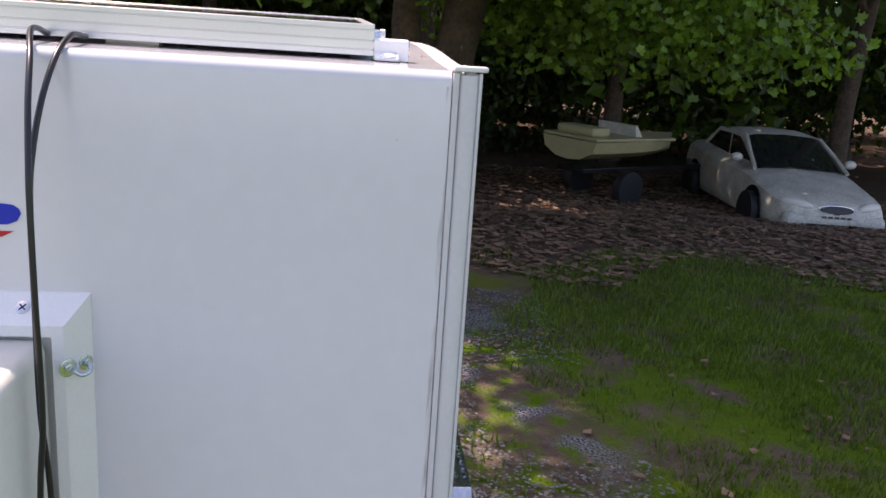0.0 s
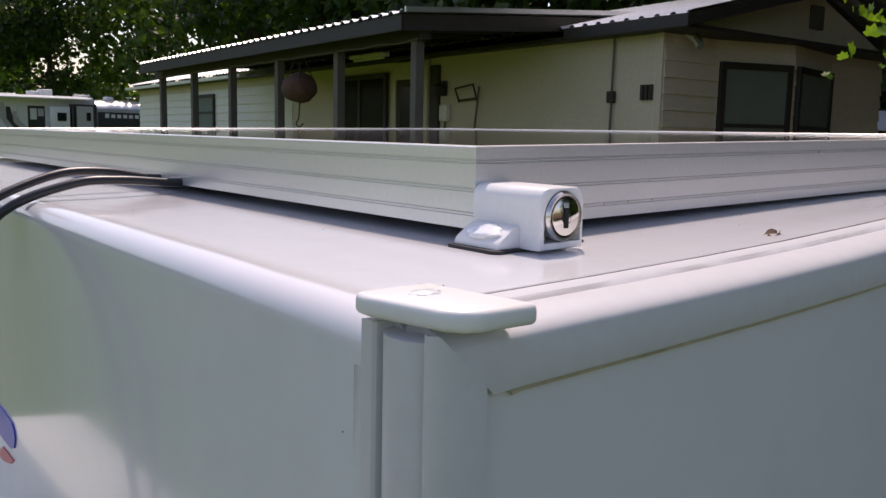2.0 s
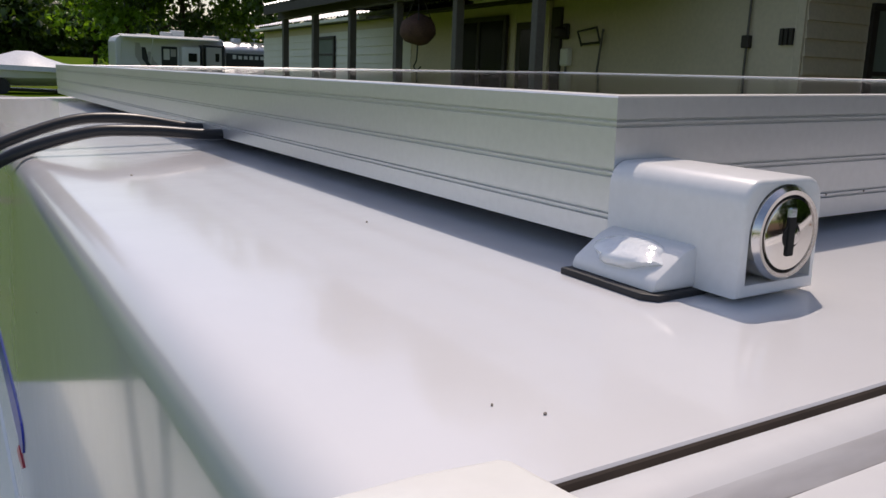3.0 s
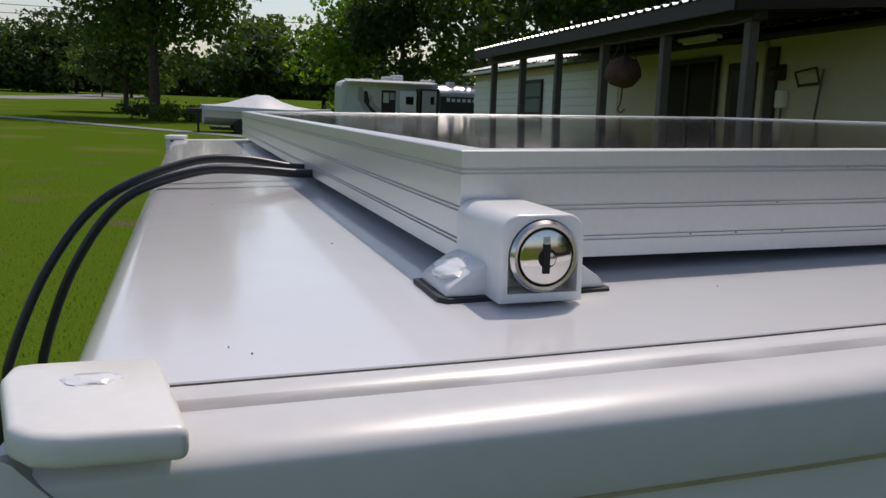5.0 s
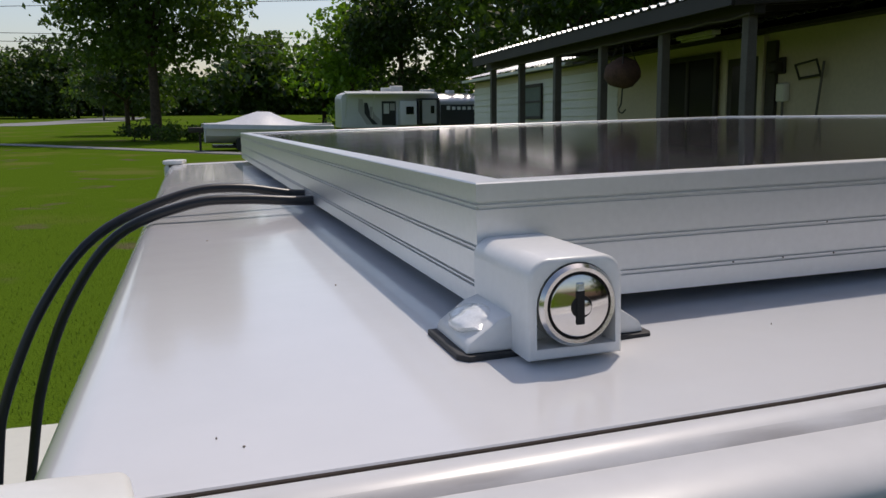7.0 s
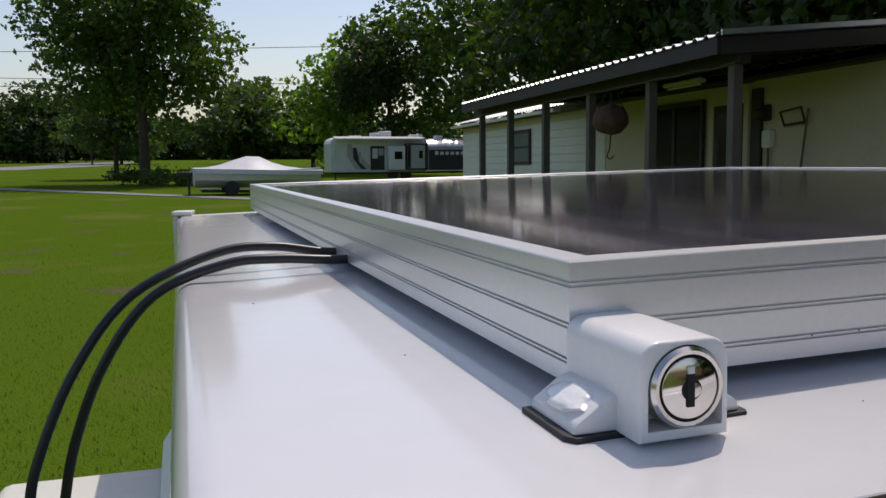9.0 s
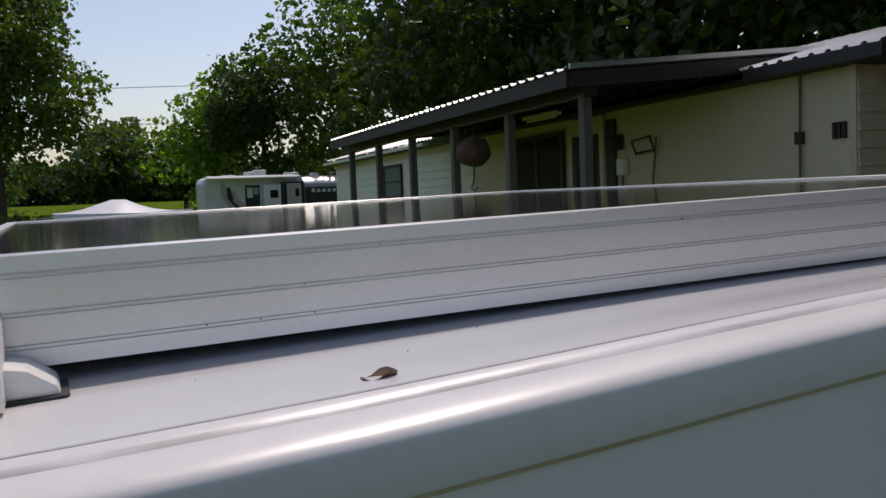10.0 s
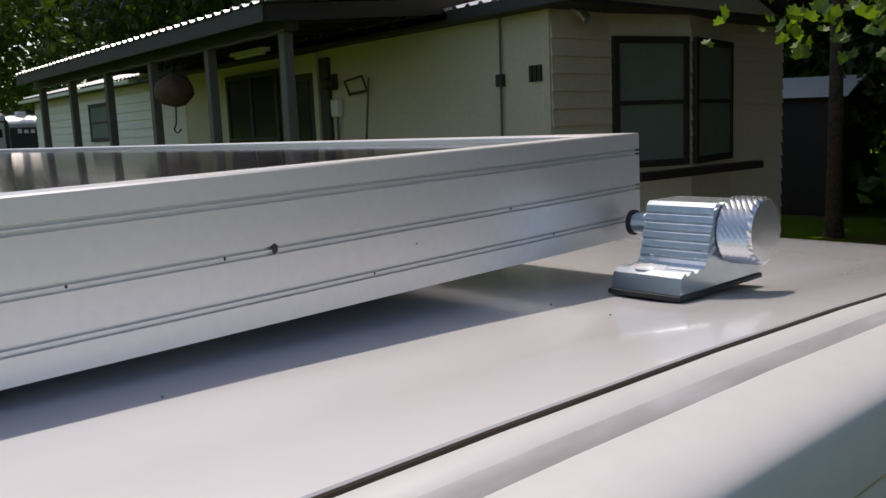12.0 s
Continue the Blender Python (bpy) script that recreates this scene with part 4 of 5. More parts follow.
def tree(base, height, crown_c, crown_r, n, small, per, size, trunk_r, leaf, label, seed, trunk=None):
    t = thing("tree", label, "tree", Matrix.Translation((base[0], base[1], float(gz(base[0], base[1])))))
    g = np.random.default_rng(seed)
    bl = blobs_in(crown_c, crown_r, n, small, seed)
    top = (crown_c[0], crown_c[1], crown_c[2] + crown_r[2] * 0.6)
    pts = trunk or [(0, 0, -0.1), (0.02, 0.05, height * 0.15), (crown_c[0] * 0.3, crown_c[1] * 0.3, height * 0.4), (crown_c[0] * 0.8, crown_c[1] * 0.8, height * 0.65), top]
    pts = spline(pts, 4)
    m = len(pts)
    tr = part("trunk", tube(pts, [trunk_r * (1.25 if i == 0 else 1.0) * (1 - 0.85 * i / m) for i in range(m)], 12), M["bark"], t, "brown bark trunk", smooth=True)
    for b in bl[:: max(1, n // 9)]:
        a = pts[int(m * g.uniform(0.35, 0.6))]
        q = Vector(b[:3])
        part("limb", tube([a, a.lerp(q, 0.5) + Vector((0, 0, 0.06 * (q - a).length)), q], [trunk_r * 0.35, trunk_r * 0.2, trunk_r * 0.06], 7), M["bark"], t, smooth=True)
    v, f = foliage(bl, per, size, seed + 1)
    tagged(raw("crown", v, f, leaf, t), "many small green leaves with gaps")
    return t


# broad tree far across the lawn
tree((-2.0, 54, 0), 16, (-0.2, 0, 9.3), (5.4, 4.8, 6.6), 84, 1.6, 120, 0.17, 0.36, M["leaf"], "large leafy green tree standing on the far lawn", 11)
tree((-4.4, 66, 0), 9, (0, 0, 4.4), (3.0, 3.0, 3.3), 26, 1.3, 90, 0.2, 0.22, M["leafd"], "dark green tree beside the broad lawn tree", 12)
for k, (x, y, h, w) in enumerate(((6.5, 100, 8, 5), (13, 150, 17, 5), (-22, 190, 13, 14), (-45, 200, 15, 16), (-75, 190, 14, 16), (-9, 150, 8, 7), (16, 105, 9, 6))):
    tree((x, y, 0), h, (0, 0, h * 0.55), (w, w, h * 0.42), 26, w * 0.4, 30, 0.45, 0.3, M["leaf"] if k % 2 else M["leafd"], "green tree in the far distance", 30 + k)
# row of trees from the motorhome to behind the house
row = [(14.5, 78, 14, 5, "leafb"), (17.5, 71, 16, 5.5, "leafd"), (22, 63, 18, 6, "leaf"), (26, 54, 18, 6, "leafd"), (21.5, 43, 17, 5.5, "leafd"), (20, 34, 18, 6, "leafd"), (19, 26, 17, 5.5, "leafd"), (26, 32, 20, 6, "leafd"), (20, 20, 18, 6, "leafd"), (20, 14, 17, 6, "leafd"), (21, 8.5, 17, 5.5, "leaf")]
for k, (x, y, h, w, lf) in enumerate(row):
    tree((x, y, 0), h, (0, 0, h * 0.54), (w, w, h * 0.46), 46, w * 0.36, 42, 0.27, 0.32, M[lf], "tall green tree in the wood behind the house", 50 + k)
# wood behind the parked car
wood = [(17, 3.5, 13), (20, 0, 14), (17.5, -3, 13), (21, -5.5, 14), (17, -8.5, 13), (19, -12.5, 14), (14.5, -14.5, 12), (19.5, 9.5, 12)]
for k, (x, y, h) in enumerate(wood):
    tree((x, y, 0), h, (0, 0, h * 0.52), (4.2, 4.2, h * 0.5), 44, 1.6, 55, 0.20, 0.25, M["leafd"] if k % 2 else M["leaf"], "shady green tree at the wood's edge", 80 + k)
# trees added so their high crowns shade the leaf litter
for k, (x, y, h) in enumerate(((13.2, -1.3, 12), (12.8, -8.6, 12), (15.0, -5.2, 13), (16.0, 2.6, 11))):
    tree((x, y, 0), h, (-0.8, 0, h * 0.62), (4.6, 4.2, h * 0.28), 46, 1.3, 80, 0.17, 0.2, M["leafd"], "tree added for its high crown, which shades the fallen leaves", 120 + k)
tree((13.0, 4.9, 0), 10, (0.5, 0.6, 8.0), (1.8, 1.8, 1.6), 20, 0.8, 120, 0.13, 0.13, M["leaf"], "slim tree beside the end of the house", 131)
tree((14.4, 4.3, 0), 10, (0.6, 0.2, 8.0), (1.8, 1.8, 1.6), 20, 0.8, 120, 0.13, 0.11, M["leaf"], "slim leaning tree beside the house", 132, trunk=[(0, 0, -0.1), (-0.25, 0.25, 1.2), (0.05, 0.35, 2.6), (0.3, 0.3, 5), (0.5, 0.2, 8)])
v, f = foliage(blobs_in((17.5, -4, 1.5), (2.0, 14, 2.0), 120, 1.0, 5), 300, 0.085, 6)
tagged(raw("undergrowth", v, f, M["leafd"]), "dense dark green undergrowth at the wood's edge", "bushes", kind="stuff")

# dark leaf backing, added to keep the wood's depth from showing bright ground
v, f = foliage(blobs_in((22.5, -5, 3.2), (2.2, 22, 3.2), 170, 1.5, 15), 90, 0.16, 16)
tagged(raw("thicket", v, f, M["leafd"]), "dark thicket added as backing deep in the wood", "bushes", kind="stuff")

v, f = foliage(blobs_in((-20, 238, 5), (150, 10, 5), 230, 5.0, 61), 8, 0.9, 62)
tagged(raw("distant_woods", v, f, M["leafd"]), "line of distant green woods beyond the road", "woods", kind="stuff")

for k, (x, y, rx, rz) in enumerate(((-3.2, 52.3, 1.1, 0.75), (-1.2, 51.2, 0.9, 0.7), (0.3, 51.6, 1.0, 0.65))):
    bs = thing("bush", "low green bush at the foot of the lawn tree", "bush", Matrix.Translation((x, y, 0)), "bushes under the tree")
    part("stem", tube([(0, 0, -0.05), (0.05, 0.03, rz)], [0.05, 0.02], 6), M["bark"], bs)
    v, f = foliage(blobs_in((0, 0, rz * 0.75), (rx, 0.7, rz * 0.4), 12, 0.5, 300 + k), 320, 0.085, 310 + k)
    raw("leaves", v, f, M["leafd"] if k == 0 else M["leaf"], bs)
mb = thing("mailbox", "dark mailbox on a post beside the lawn path", "mailbox", Matrix.Translation((0.35, 38.8, 0)))
part("post", box(-0.05, 0.05, -0.05, 0.05, -0.1, 0.85, 0.005), M["darkwood"], mb)
part("box", box(-0.5, 0.16, -0.16, 0.16, 0.85, 1.08, 0.05, 3), M["darkwood"], mb, smooth=True)

# second row of the added dark backing
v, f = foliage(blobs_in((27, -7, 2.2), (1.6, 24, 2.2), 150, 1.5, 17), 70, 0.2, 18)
tagged(raw("thicket", v, f, M["leafd"]), "dark thicket added as backing deep in the wood", "bushes", kind="stuff")

# forked tree beside the drive, with pale flaking bark
ft = thing("forked_tree", "tall forked tree with pale flaking bark beside the drive", "tree", Matrix.Translation((7.95, -0.98, 0)))
pts = spline([(0, 0, -0.1), (0, 0, 0.35), (0.02, -0.02, 1.05), (0.0, -0.10, 1.7), (-0.05, -0.28, 2.9), (-0.1, -0.45, 4.2), (0, -0.5, 7)], 5)
part("trunk", tube(pts, [0.37 - 0.09 * min(1, i / 5) - 0.12 * max(0, i / len(pts)) for i in range(len(pts))], 18), M["bark"], ft, "brown trunk with pale flakes", smooth=True)
part("limb", tube(spline([(0.02, 0.05, 0.9), (0.0, 0.24, 1.35), (0.0, 0.42, 2.0), (-0.02, 0.36, 3.2), (0, 0.6, 5.5)], 5), [0.20 - 0.005 * i for i in range(21)], 14), M["bark"], ft, smooth=True)
g = np.random.default_rng(3)
for k in range(38):
    z = g.uniform(0.25, 2.9)
    a = g.uniform(1.6, 4.6)
    r = 0.29 - 0.03 * z
    c = Vector((math.cos(a) * r, math.sin(a) * r - 0.05 * max(0, z - 1) , z))
    bm = bmesh.new()
    bmesh.ops.create_icosphere(bm, subdivisions=1, radius=1)
    hh, ww = g.uniform(0.015, 0.05), g.uniform(0.008, 0.018)
    for vv in bm.verts:
        vv.co = c + Vector((vv.co.x * ww, vv.co.y * ww, vv.co.z * hh))
    part("bark_flake", bm, M["barkp"], ft)
# clump groups after the first are unseen, added to shade drive, lawn and litter
v, f = foliage(blobs_in((0.1, -1.3, 7.0), (3.9, 4.2, 2.0), 100, 0.9, 21) + blobs_in((-1.9, 1.1, 7.0), (2.6, 1.7, 1.4), 46, 0.8, 24) + blobs_in((-2.6, -0.2, 7.4), (2.2, 3.4, 0.9), 46, 0.85, 25) + blobs_in((2.6, -2.4, 5.8), (2.6, 4.8, 0.8), 42, 0.9, 26) + blobs_in((2.0, 2.2, 5.4), (2.4, 1.6, 0.9), 26, 0.85, 27), 470, 0.10, 22)
tagged(raw("crown", v, f, M["leaf"], ft), "broad green leaves, with unseen clumps added to cast shade")


def lobed_leaves(centers, size, seed):
    """Broad five-lobed leaves, each a folded fan."""
    g = np.random.default_rng(seed)
    vs, fs = [], []
    shape = [(0, 0), (0.5, -0.1), (0.95, 0.25), (0.66, 0.42), (0.78, 0.92), (0.34, 0.84), (0, 1.28), (-0.34, 0.84), (-0.78, 0.92), (-0.66, 0.42), (-0.95, 0.25), (-0.5, -0.1)]
    for c in centers:
        s = size * g.uniform(0.6, 1.25)
        m = Euler((g.uniform(0.6, 2.4), g.uniform(-0.7, 0.7), g.uniform(0, 6.28))).to_matrix()
        k = len(vs)
        vs.append(tuple(Vector(c) + m @ Vector((0, 0.45 * s, -0.06 * s))))
        for x, y in shape:
            vs.append(tuple(Vector(c) + m @ Vector((x * s, y * s, 0.10 * s * abs(x) * 2))))
        for i in range(len(shape)):
            fs.append((k, k + 1 + i, k + 1 + (i + 1) % len(shape)))
    return vs, fs


# low hanging branches of the forked tree
br = []
for az, d, z in ((22, 6.6, 3.02), (18, 6.2, 2.85), (13, 5.6, 2.62), (9, 5.2, 2.50), (5, 5.6, 2.42), (1, 5.2, 2.5), (-4, 6.0, 2.6), (-9, 6.2, 2.62), (-14, 6.4, 2.6), (-19, 6.6, 2.7), (-26, 7.2, 2.8), (15, 4.9, 2.85), (3, 4.8, 2.85), (-8, 5.0, 3.0), (-31, 8.0, 2.9), (19, 6.0, 2.5),
                 (-7, 8.8, 2.05), (-12, 8.3, 2.0), (-17, 8.7, 1.85), (-20, 8.1, 2.05), (-22, 7.7, 2.2), (-25, 8.8, 1.8), (-27, 8.2, 2.1), (-30, 8.6, 1.95), (-33, 8.4, 2.1)):
    ex, ey = d * math.cos(radians(az)), d * math.sin(radians(az)) - 0.15
    br.append(((7.9, -0.7, 4.9), ((7.9 + ex) / 2, (-0.7 + ey) / 2, z + 1.25), (ex, ey, z)))
g = np.random.default_rng(9)
cents = []
for k, b in enumerate(br):
    sp = spline([Vector(q) - Vector((7.95, -0.98, 0)) for q in b], 8)
    part("branch", tube(sp, [0.035 - 0.0016 * i for i in range(len(sp))], 7), M["bark"], ft, smooth=True)
    for q in sp[4:]:
        for _ in range(58):
            d = g.normal(size=3) * (0.30, 0.34, 0.15)
            cents.append(q + Vector(d) - Vector((0, 0, 0.12)))
# the lightened leaf green carries sunlight on these branches
v, f = lobed_leaves(cents, 0.062, 4)
tagged(raw("hanging_leaves", v, f, M["leafb"], ft), "lobed leaves in a green lightened for sunlight")

# ---- house ----
house = thing("house", "long cream mobile home with a covered porch and metal roof", "house", pose(6.64, 4.87, 0, -1.0, 0, -3.1) @ Matrix.Translation((-6.64, -4.87, 0)))
HX, HY0, HY1 = 6.64, 4.87, 22.3


def siding(x0, y0, x1, y1, z0, z1, material, name="siding_board", h=0.16, holder=None, lab=""):
    """Lapped boards between two plan points."""
    d = Vector((x1 - x0, y1 - y0, 0))
    L = d.length
    ang = math.degrees(math.atan2(d.y, d.x))
    n = int((z1 - z0) / h)
    me = None
    for k in range(n):
        if me is None:
            bm = prism([(0.0, 0.0), (-0.024, 0.0), (-0.003, h), (0.0, h)], "x", 0, L)
            o = part(name, bm, material, holder or house, lab)
            me = o.data
        else:
            o = new(name, me)
            o.parent = holder or house
        o.matrix_local = pose(x0, y0, z0 + k * h, 0, 0, ang)


def wall(x0, y0, x1, y1, z0, z1, t, material, label=""):
    d = Vector((x1 - x0, y1 - y0, 0))
    o = part("wall", box(0, d.length, 0.0, t, z0, z1), material, house, label)
    o.matrix_local = pose(x0, y0, 0, 0, 0, math.degrees(math.atan2(d.y, d.x)))
    return o


# long wall, seen from the drive; boards face the trailer
wall(HX, HY1, HX, HY0, -0.4, 2.92, 0.12, M["wall"], "cream panelled wall under the porch")
siding(HX, HY1, HX, 13.1, 0.3, 2.82, M["white"], lab="white lapped siding board")
# end wall with a shallow bay
bay = [(HX, HY0), (7.45, 4.87), (8.42, 4.60), (9.6, 4.87), (10.75, 4.87)]
for (xa, ya), (xb, yb) in zip(bay, bay[1:]):
    wall(xa, ya, xb, yb, -0.2, 2.92, 0.12, M["wallb"], "tan end wall")
    siding(xa, ya, xb, yb, 0.2, 2.85, M["wallb"], lab="tan siding board")


def window(x, y, ang, w, z0, z1, panes=2, curtain=True, name="window"):
    wn_ = thing(name, "", "")
    wn_.parent = house
    wn_.matrix_local = pose(x, y, 0, 0, 0, ang)
    f = 0.07
    part("frame", box(0, w, -0.05, 0.0, z1 - f, z1, 0.006), M["darkwood"], wn_, "dark brown window frame")
    part("frame", box(0, w, -0.05, 0.0, z0, z0 + f, 0.006), M["darkwood"], wn_)
    for k in range(panes + 1):
        xx = k * (w - f) / panes
        part("frame", box(xx, xx + f, -0.048, 0.0, z0 + f, z1 - f, 0.006), M["darkwood"], wn_)
    for k in range(panes):
        xx = f + k * (w - f) / panes
        part("pane", box(xx, xx + (w - f) / panes - f, -0.030, -0.022, z0 + f, z1 - f), M["pane"] if not curtain else M["curtain"], wn_, "dim pane with pale curtain behind")
    zm = (z0 + z1) / 2
    part("frame", box(f, w - f, -0.044, -0.012, zm - 0.02, zm + 0.02), M["darkwood"], wn_)
    return wn_


a1 = math.degrees(math.atan2(4.60 - 4.87, 8.42 - 7.45))
a2 = math.degrees(math.atan2(4.87 - 4.60, 9.6 - 8.42))
window(7.47, 4.85, a1, 0.93, 1.35, 2.64, 1)
window(8.45, 4.59, a2, 1.12, 1.35, 2.64, 1)
part("window_sill", box(7.4, 9.6, 4.44, 4.58, 1.24, 1.32, 0.01), M["darkwood"], house)
# window, doors and fittings on the long wall
window(HX - 0.02, 18.0, -90, 1.2, 1.85, 2.62, 1)
window(HX - 0.02, 11.45, -90, 1.56, 0.85, 2.72, 2, False)
door = part("door", box(HX - 0.06, HX, 8.93, 9.62, 0.5, 2.60, 0.01), M["darkwood"], house, "dark front door in a pale frame")
for y in (8.83, 9.62):
    part("door_frame", box(HX - 0.07, HX, y, y + 0.1, 0.5, 2.84, 0.01), M["wall"], house)
part("door_frame", box(HX - 0.068, HX, 8.93, 9.62, 2.60, 2.84, 0.01), M["wall"], house)
part("door_pane", box(HX - 0.07, HX - 0.055, 9.05, 9.5, 1.5, 2.5), M["pane"], door)
part("shutter", box(HX - 0.05, HX, 8.60, 8.80, 0.9, 2.76, 0.01), M["darkwood"], house, "narrow dark shutter beside the door")
for k in range(3):
    part("number_plate", box(HX - 0.03, HX, 4.985 + k * 0.055, 5.02 + k * 0.055, 2.22, 2.37), M["darkwood"], house, "plain dark bar on the wall")
part("conduit", tube([(HX - 0.03, 5.52, 1.5), (HX - 0.03, 5.5, 2.9)], 0.012), M["post"], house)
part("junction_box", box(HX - 0.06, HX, 5.47, 5.56, 2.20, 2.32, 0.01), M["darkwood"], house)
part("corner_board", box(HX - 0.024, HX, HY0 + 0.0, HY0 + 0.08, 0.2, 2.9, 0.004), M["wall"], house)
lampf = part("fluorescent_lamp", box(5.62, 5.74, 8.45, 9.28, 2.80, 2.85, 0.01), M["white"], house, "white tube lamp under the porch roof")
part("tube", tube([(5.68, 8.5, 2.785), (5.68, 9.23, 2.785)], 0.018, 10), M["white"], lampf, smooth=True)
wl = part("wall_lamp", box(HX - 0.05, HX, 8.44, 8.56, 2.35, 2.55, 0.02), M["darkwood"], house)
part("shade", box(HX - 0.20, HX - 0.05, 8.43, 8.57, 2.36, 2.50, 0.04, 3), M["darkwood"], wl, smooth=True)
part("meter_box", box(HX - 0.09, HX, 8.36, 8.52, 2.02, 2.24, 0.02), M["white"], house, "small pale box on the wall")
part("drop_pipe", tube([(HX - 0.04, 8.44, 1.2), (HX - 0.04, 8.44, 2.02)], 0.016), M["post"], house)
hook = part("tool_rack", tube([(HX - 0.05, 8.12, 2.26), (HX - 0.12, 8.12, 2.43), (HX - 0.12, 7.75, 2.47), (HX - 0.05, 7.75, 2.28)], 0.014), M["darkwood"], house, "dark rack on the wall")
part("shelf_bar", tube([(HX - 0.06, 8.12, 2.28), (HX - 0.06, 7.75, 2.30)], 0.014), M["darkwood"], hook)
part("tool_handle", tube([(HX - 0.1, 7.80, 1.4), (HX - 0.06, 7.70, 2.45)], 0.014), M["post"], house)

# porch: posts, beam, rafters, corrugated roof
PX, PY0, PY1 = 4.742, 6.14, 14.6
for k in range(6):
    y = 6.34 + k * 1.59
    part("porch_post", box(PX - 0.05, PX + 0.05, y - 0.05, y + 0.05, -0.1, 2.76, 0.008), M["post"], house, "grey weathered porch post")
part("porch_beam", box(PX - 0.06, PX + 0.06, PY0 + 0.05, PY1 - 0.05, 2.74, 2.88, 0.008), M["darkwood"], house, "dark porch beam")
part("cable_run", tube([(PX - 0.075, PY0 + 0.1 + (PY1 - PY0 - 0.2) * i / 24, 2.745 - 0.02 * math.sin(i * 1.7) ** 2) for i in range(25)], 0.010, 6), M["post"], house, "pale cable sagging along the beam")
for k in range(13):
    y = PY0 + 0.1 + k * 0.68
    part("rafter", prism([(PX - 0.28, 2.86), (HX, 3.02), (HX, 3.12), (PX - 0.28, 2.94)], "y", y, y + 0.05), M["darkwood"], house)
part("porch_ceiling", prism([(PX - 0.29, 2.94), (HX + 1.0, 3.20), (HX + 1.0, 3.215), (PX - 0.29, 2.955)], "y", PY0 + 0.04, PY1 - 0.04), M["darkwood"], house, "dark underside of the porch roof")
part("fascia", box(PX - 0.31, PX - 0.28, PY0 + 0.02, PY1 - 0.02, 2.80, 2.95, 0.004), M["darkwood"], house)
part("fascia", prism([(PX - 0.28, 2.80), (HX + 0.9, 3.05), (HX + 0.9, 3.19), (PX - 0.28, 2.945)], "y", PY0, PY0 + 0.04), M["darkwood"], house)


def corrugated(x0, z0, x1, z1, y0, y1, pitch=0.19):
    n = int((y1 - y0) / pitch * 6)
    v, f = [], []
    for i in range(n + 1):
        y = y0 + (y1 - y0) * i / n
        ph = (i % 6) / 6
        h = 0.028 if ph in (0, 1 / 6) else 0.0
        for x, z in ((x0, z0), (x1, z1)):
            v += [(x, y, z + h), (x, y, z + h - 0.006)]
    for i in range(n):
        a, b = i * 4, i * 4 + 4
        f += [(a, b, b + 2, a + 2), (a + 1, a + 3, b + 3, b + 1), (a, a + 1, b + 1, b), (a + 2, b + 2, b + 3, a + 3)]
    return v, f


v, f = corrugated(PX - 0.33, 2.96, HX + 1.15, 3.25, PY0 - 0.03, PY1)
raw("porch_roof", v, f, M["metalroof"], house)
part("roof_edge_trim", prism([(PX - 0.31, 2.962), (HX + 1.15, 3.252), (HX + 1.15, 3.30), (PX - 0.31, 3.01)], "y", PY0 - 0.06, PY0 - 0.034), M["metalroof"], house, "bright metal edge of the porch roof")
RX = 9.1
v, f = corrugated(HX - 0.2, 2.985, RX, 3.62, HY0 - 0.45, HY1 + 0.2)
raw("roof", v, f, M["metalroof"], house)
v, f = corrugated(11.0, 2.955, RX, 3.62, HY0 - 0.45, HY1 + 0.2)
raw("roof", v, f, M["metalroof"], house)
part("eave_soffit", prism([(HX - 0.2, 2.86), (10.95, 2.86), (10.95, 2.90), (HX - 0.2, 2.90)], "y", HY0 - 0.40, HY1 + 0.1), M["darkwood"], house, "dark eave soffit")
part("eave_fascia", prism([(HX - 0.2, 2.87), (RX, 3.49), (11.0, 2.84), (11.0, 2.95), (RX, 3.61), (HX - 0.2, 2.98)], "y", HY0 - 0.45, HY0 - 0.40), M["darkwood"], house, "dark gable fascia")
part("eave_board", box(HX - 0.24, HX - 0.2, HY0 - 0.45, PY0 - 0.1, 2.86, 2.98, 0.004), M["darkwood"], house, "dark eave board")
gab = part("gable", prism([(HX + 0.1, 2.905), (10.72, 2.905), (RX, 3.50)], "y", HY0 - 0.06, HY0 + 0.04), M["wallb"], house, "tan gable siding")
part("gable_vent", box(RX - 0.13, RX + 0.13, HY0 - 0.09, HY0 - 0.06, 3.10, 3.36, 0.01), M["post"], gab, "pale gable vent")
part("far_eave", prism([(HX - 0.35, 2.86), (HX, 2.88), (HX, 2.96), (HX - 0.35, 2.92)], "y", PY1 + 0.1, HY1 + 0.1), M["white"], house)
part("gable_lamp", tube([(6.9, HY0 - 0.05, 2.86), (6.9, HY0 - 0.15, 2.82), (6.9, HY0 - 0.22, 2.74)], 0.045), M["knob"], house, "small white flood lamp under the eave")
vt = part("roof_vent", tube([(8.0, 9.0, 3.2), (8.0, 9.0, 3.55)], 0.10, 14), M["metalroof"], house, "metal roof vent pipe", smooth=True)
part("cap", tube([(8.0, 9.0, 3.55), (8.0, 9.0, 3.62)], 0.17, 16), M["metalroof"], vt, smooth=True)
part("wall", box(10.63, 10.75, HY0 + 0.13, HY1 - 0.1, -0.2, 2.9), M["wallb"], house)
part("wall", box(HX, 10.75, HY1 - 0.1, HY1, -0.2, 2.9), M["wallb"], house)

bk = thing("hanging_basket", "round brown hanging basket under the porch roof", "basket", Matrix.Translation((4.97, 9.08, 2.31)))
bm = bmesh.new()
bmesh.ops.create_icosphere(bm, subdivisions=3, radius=0.22)
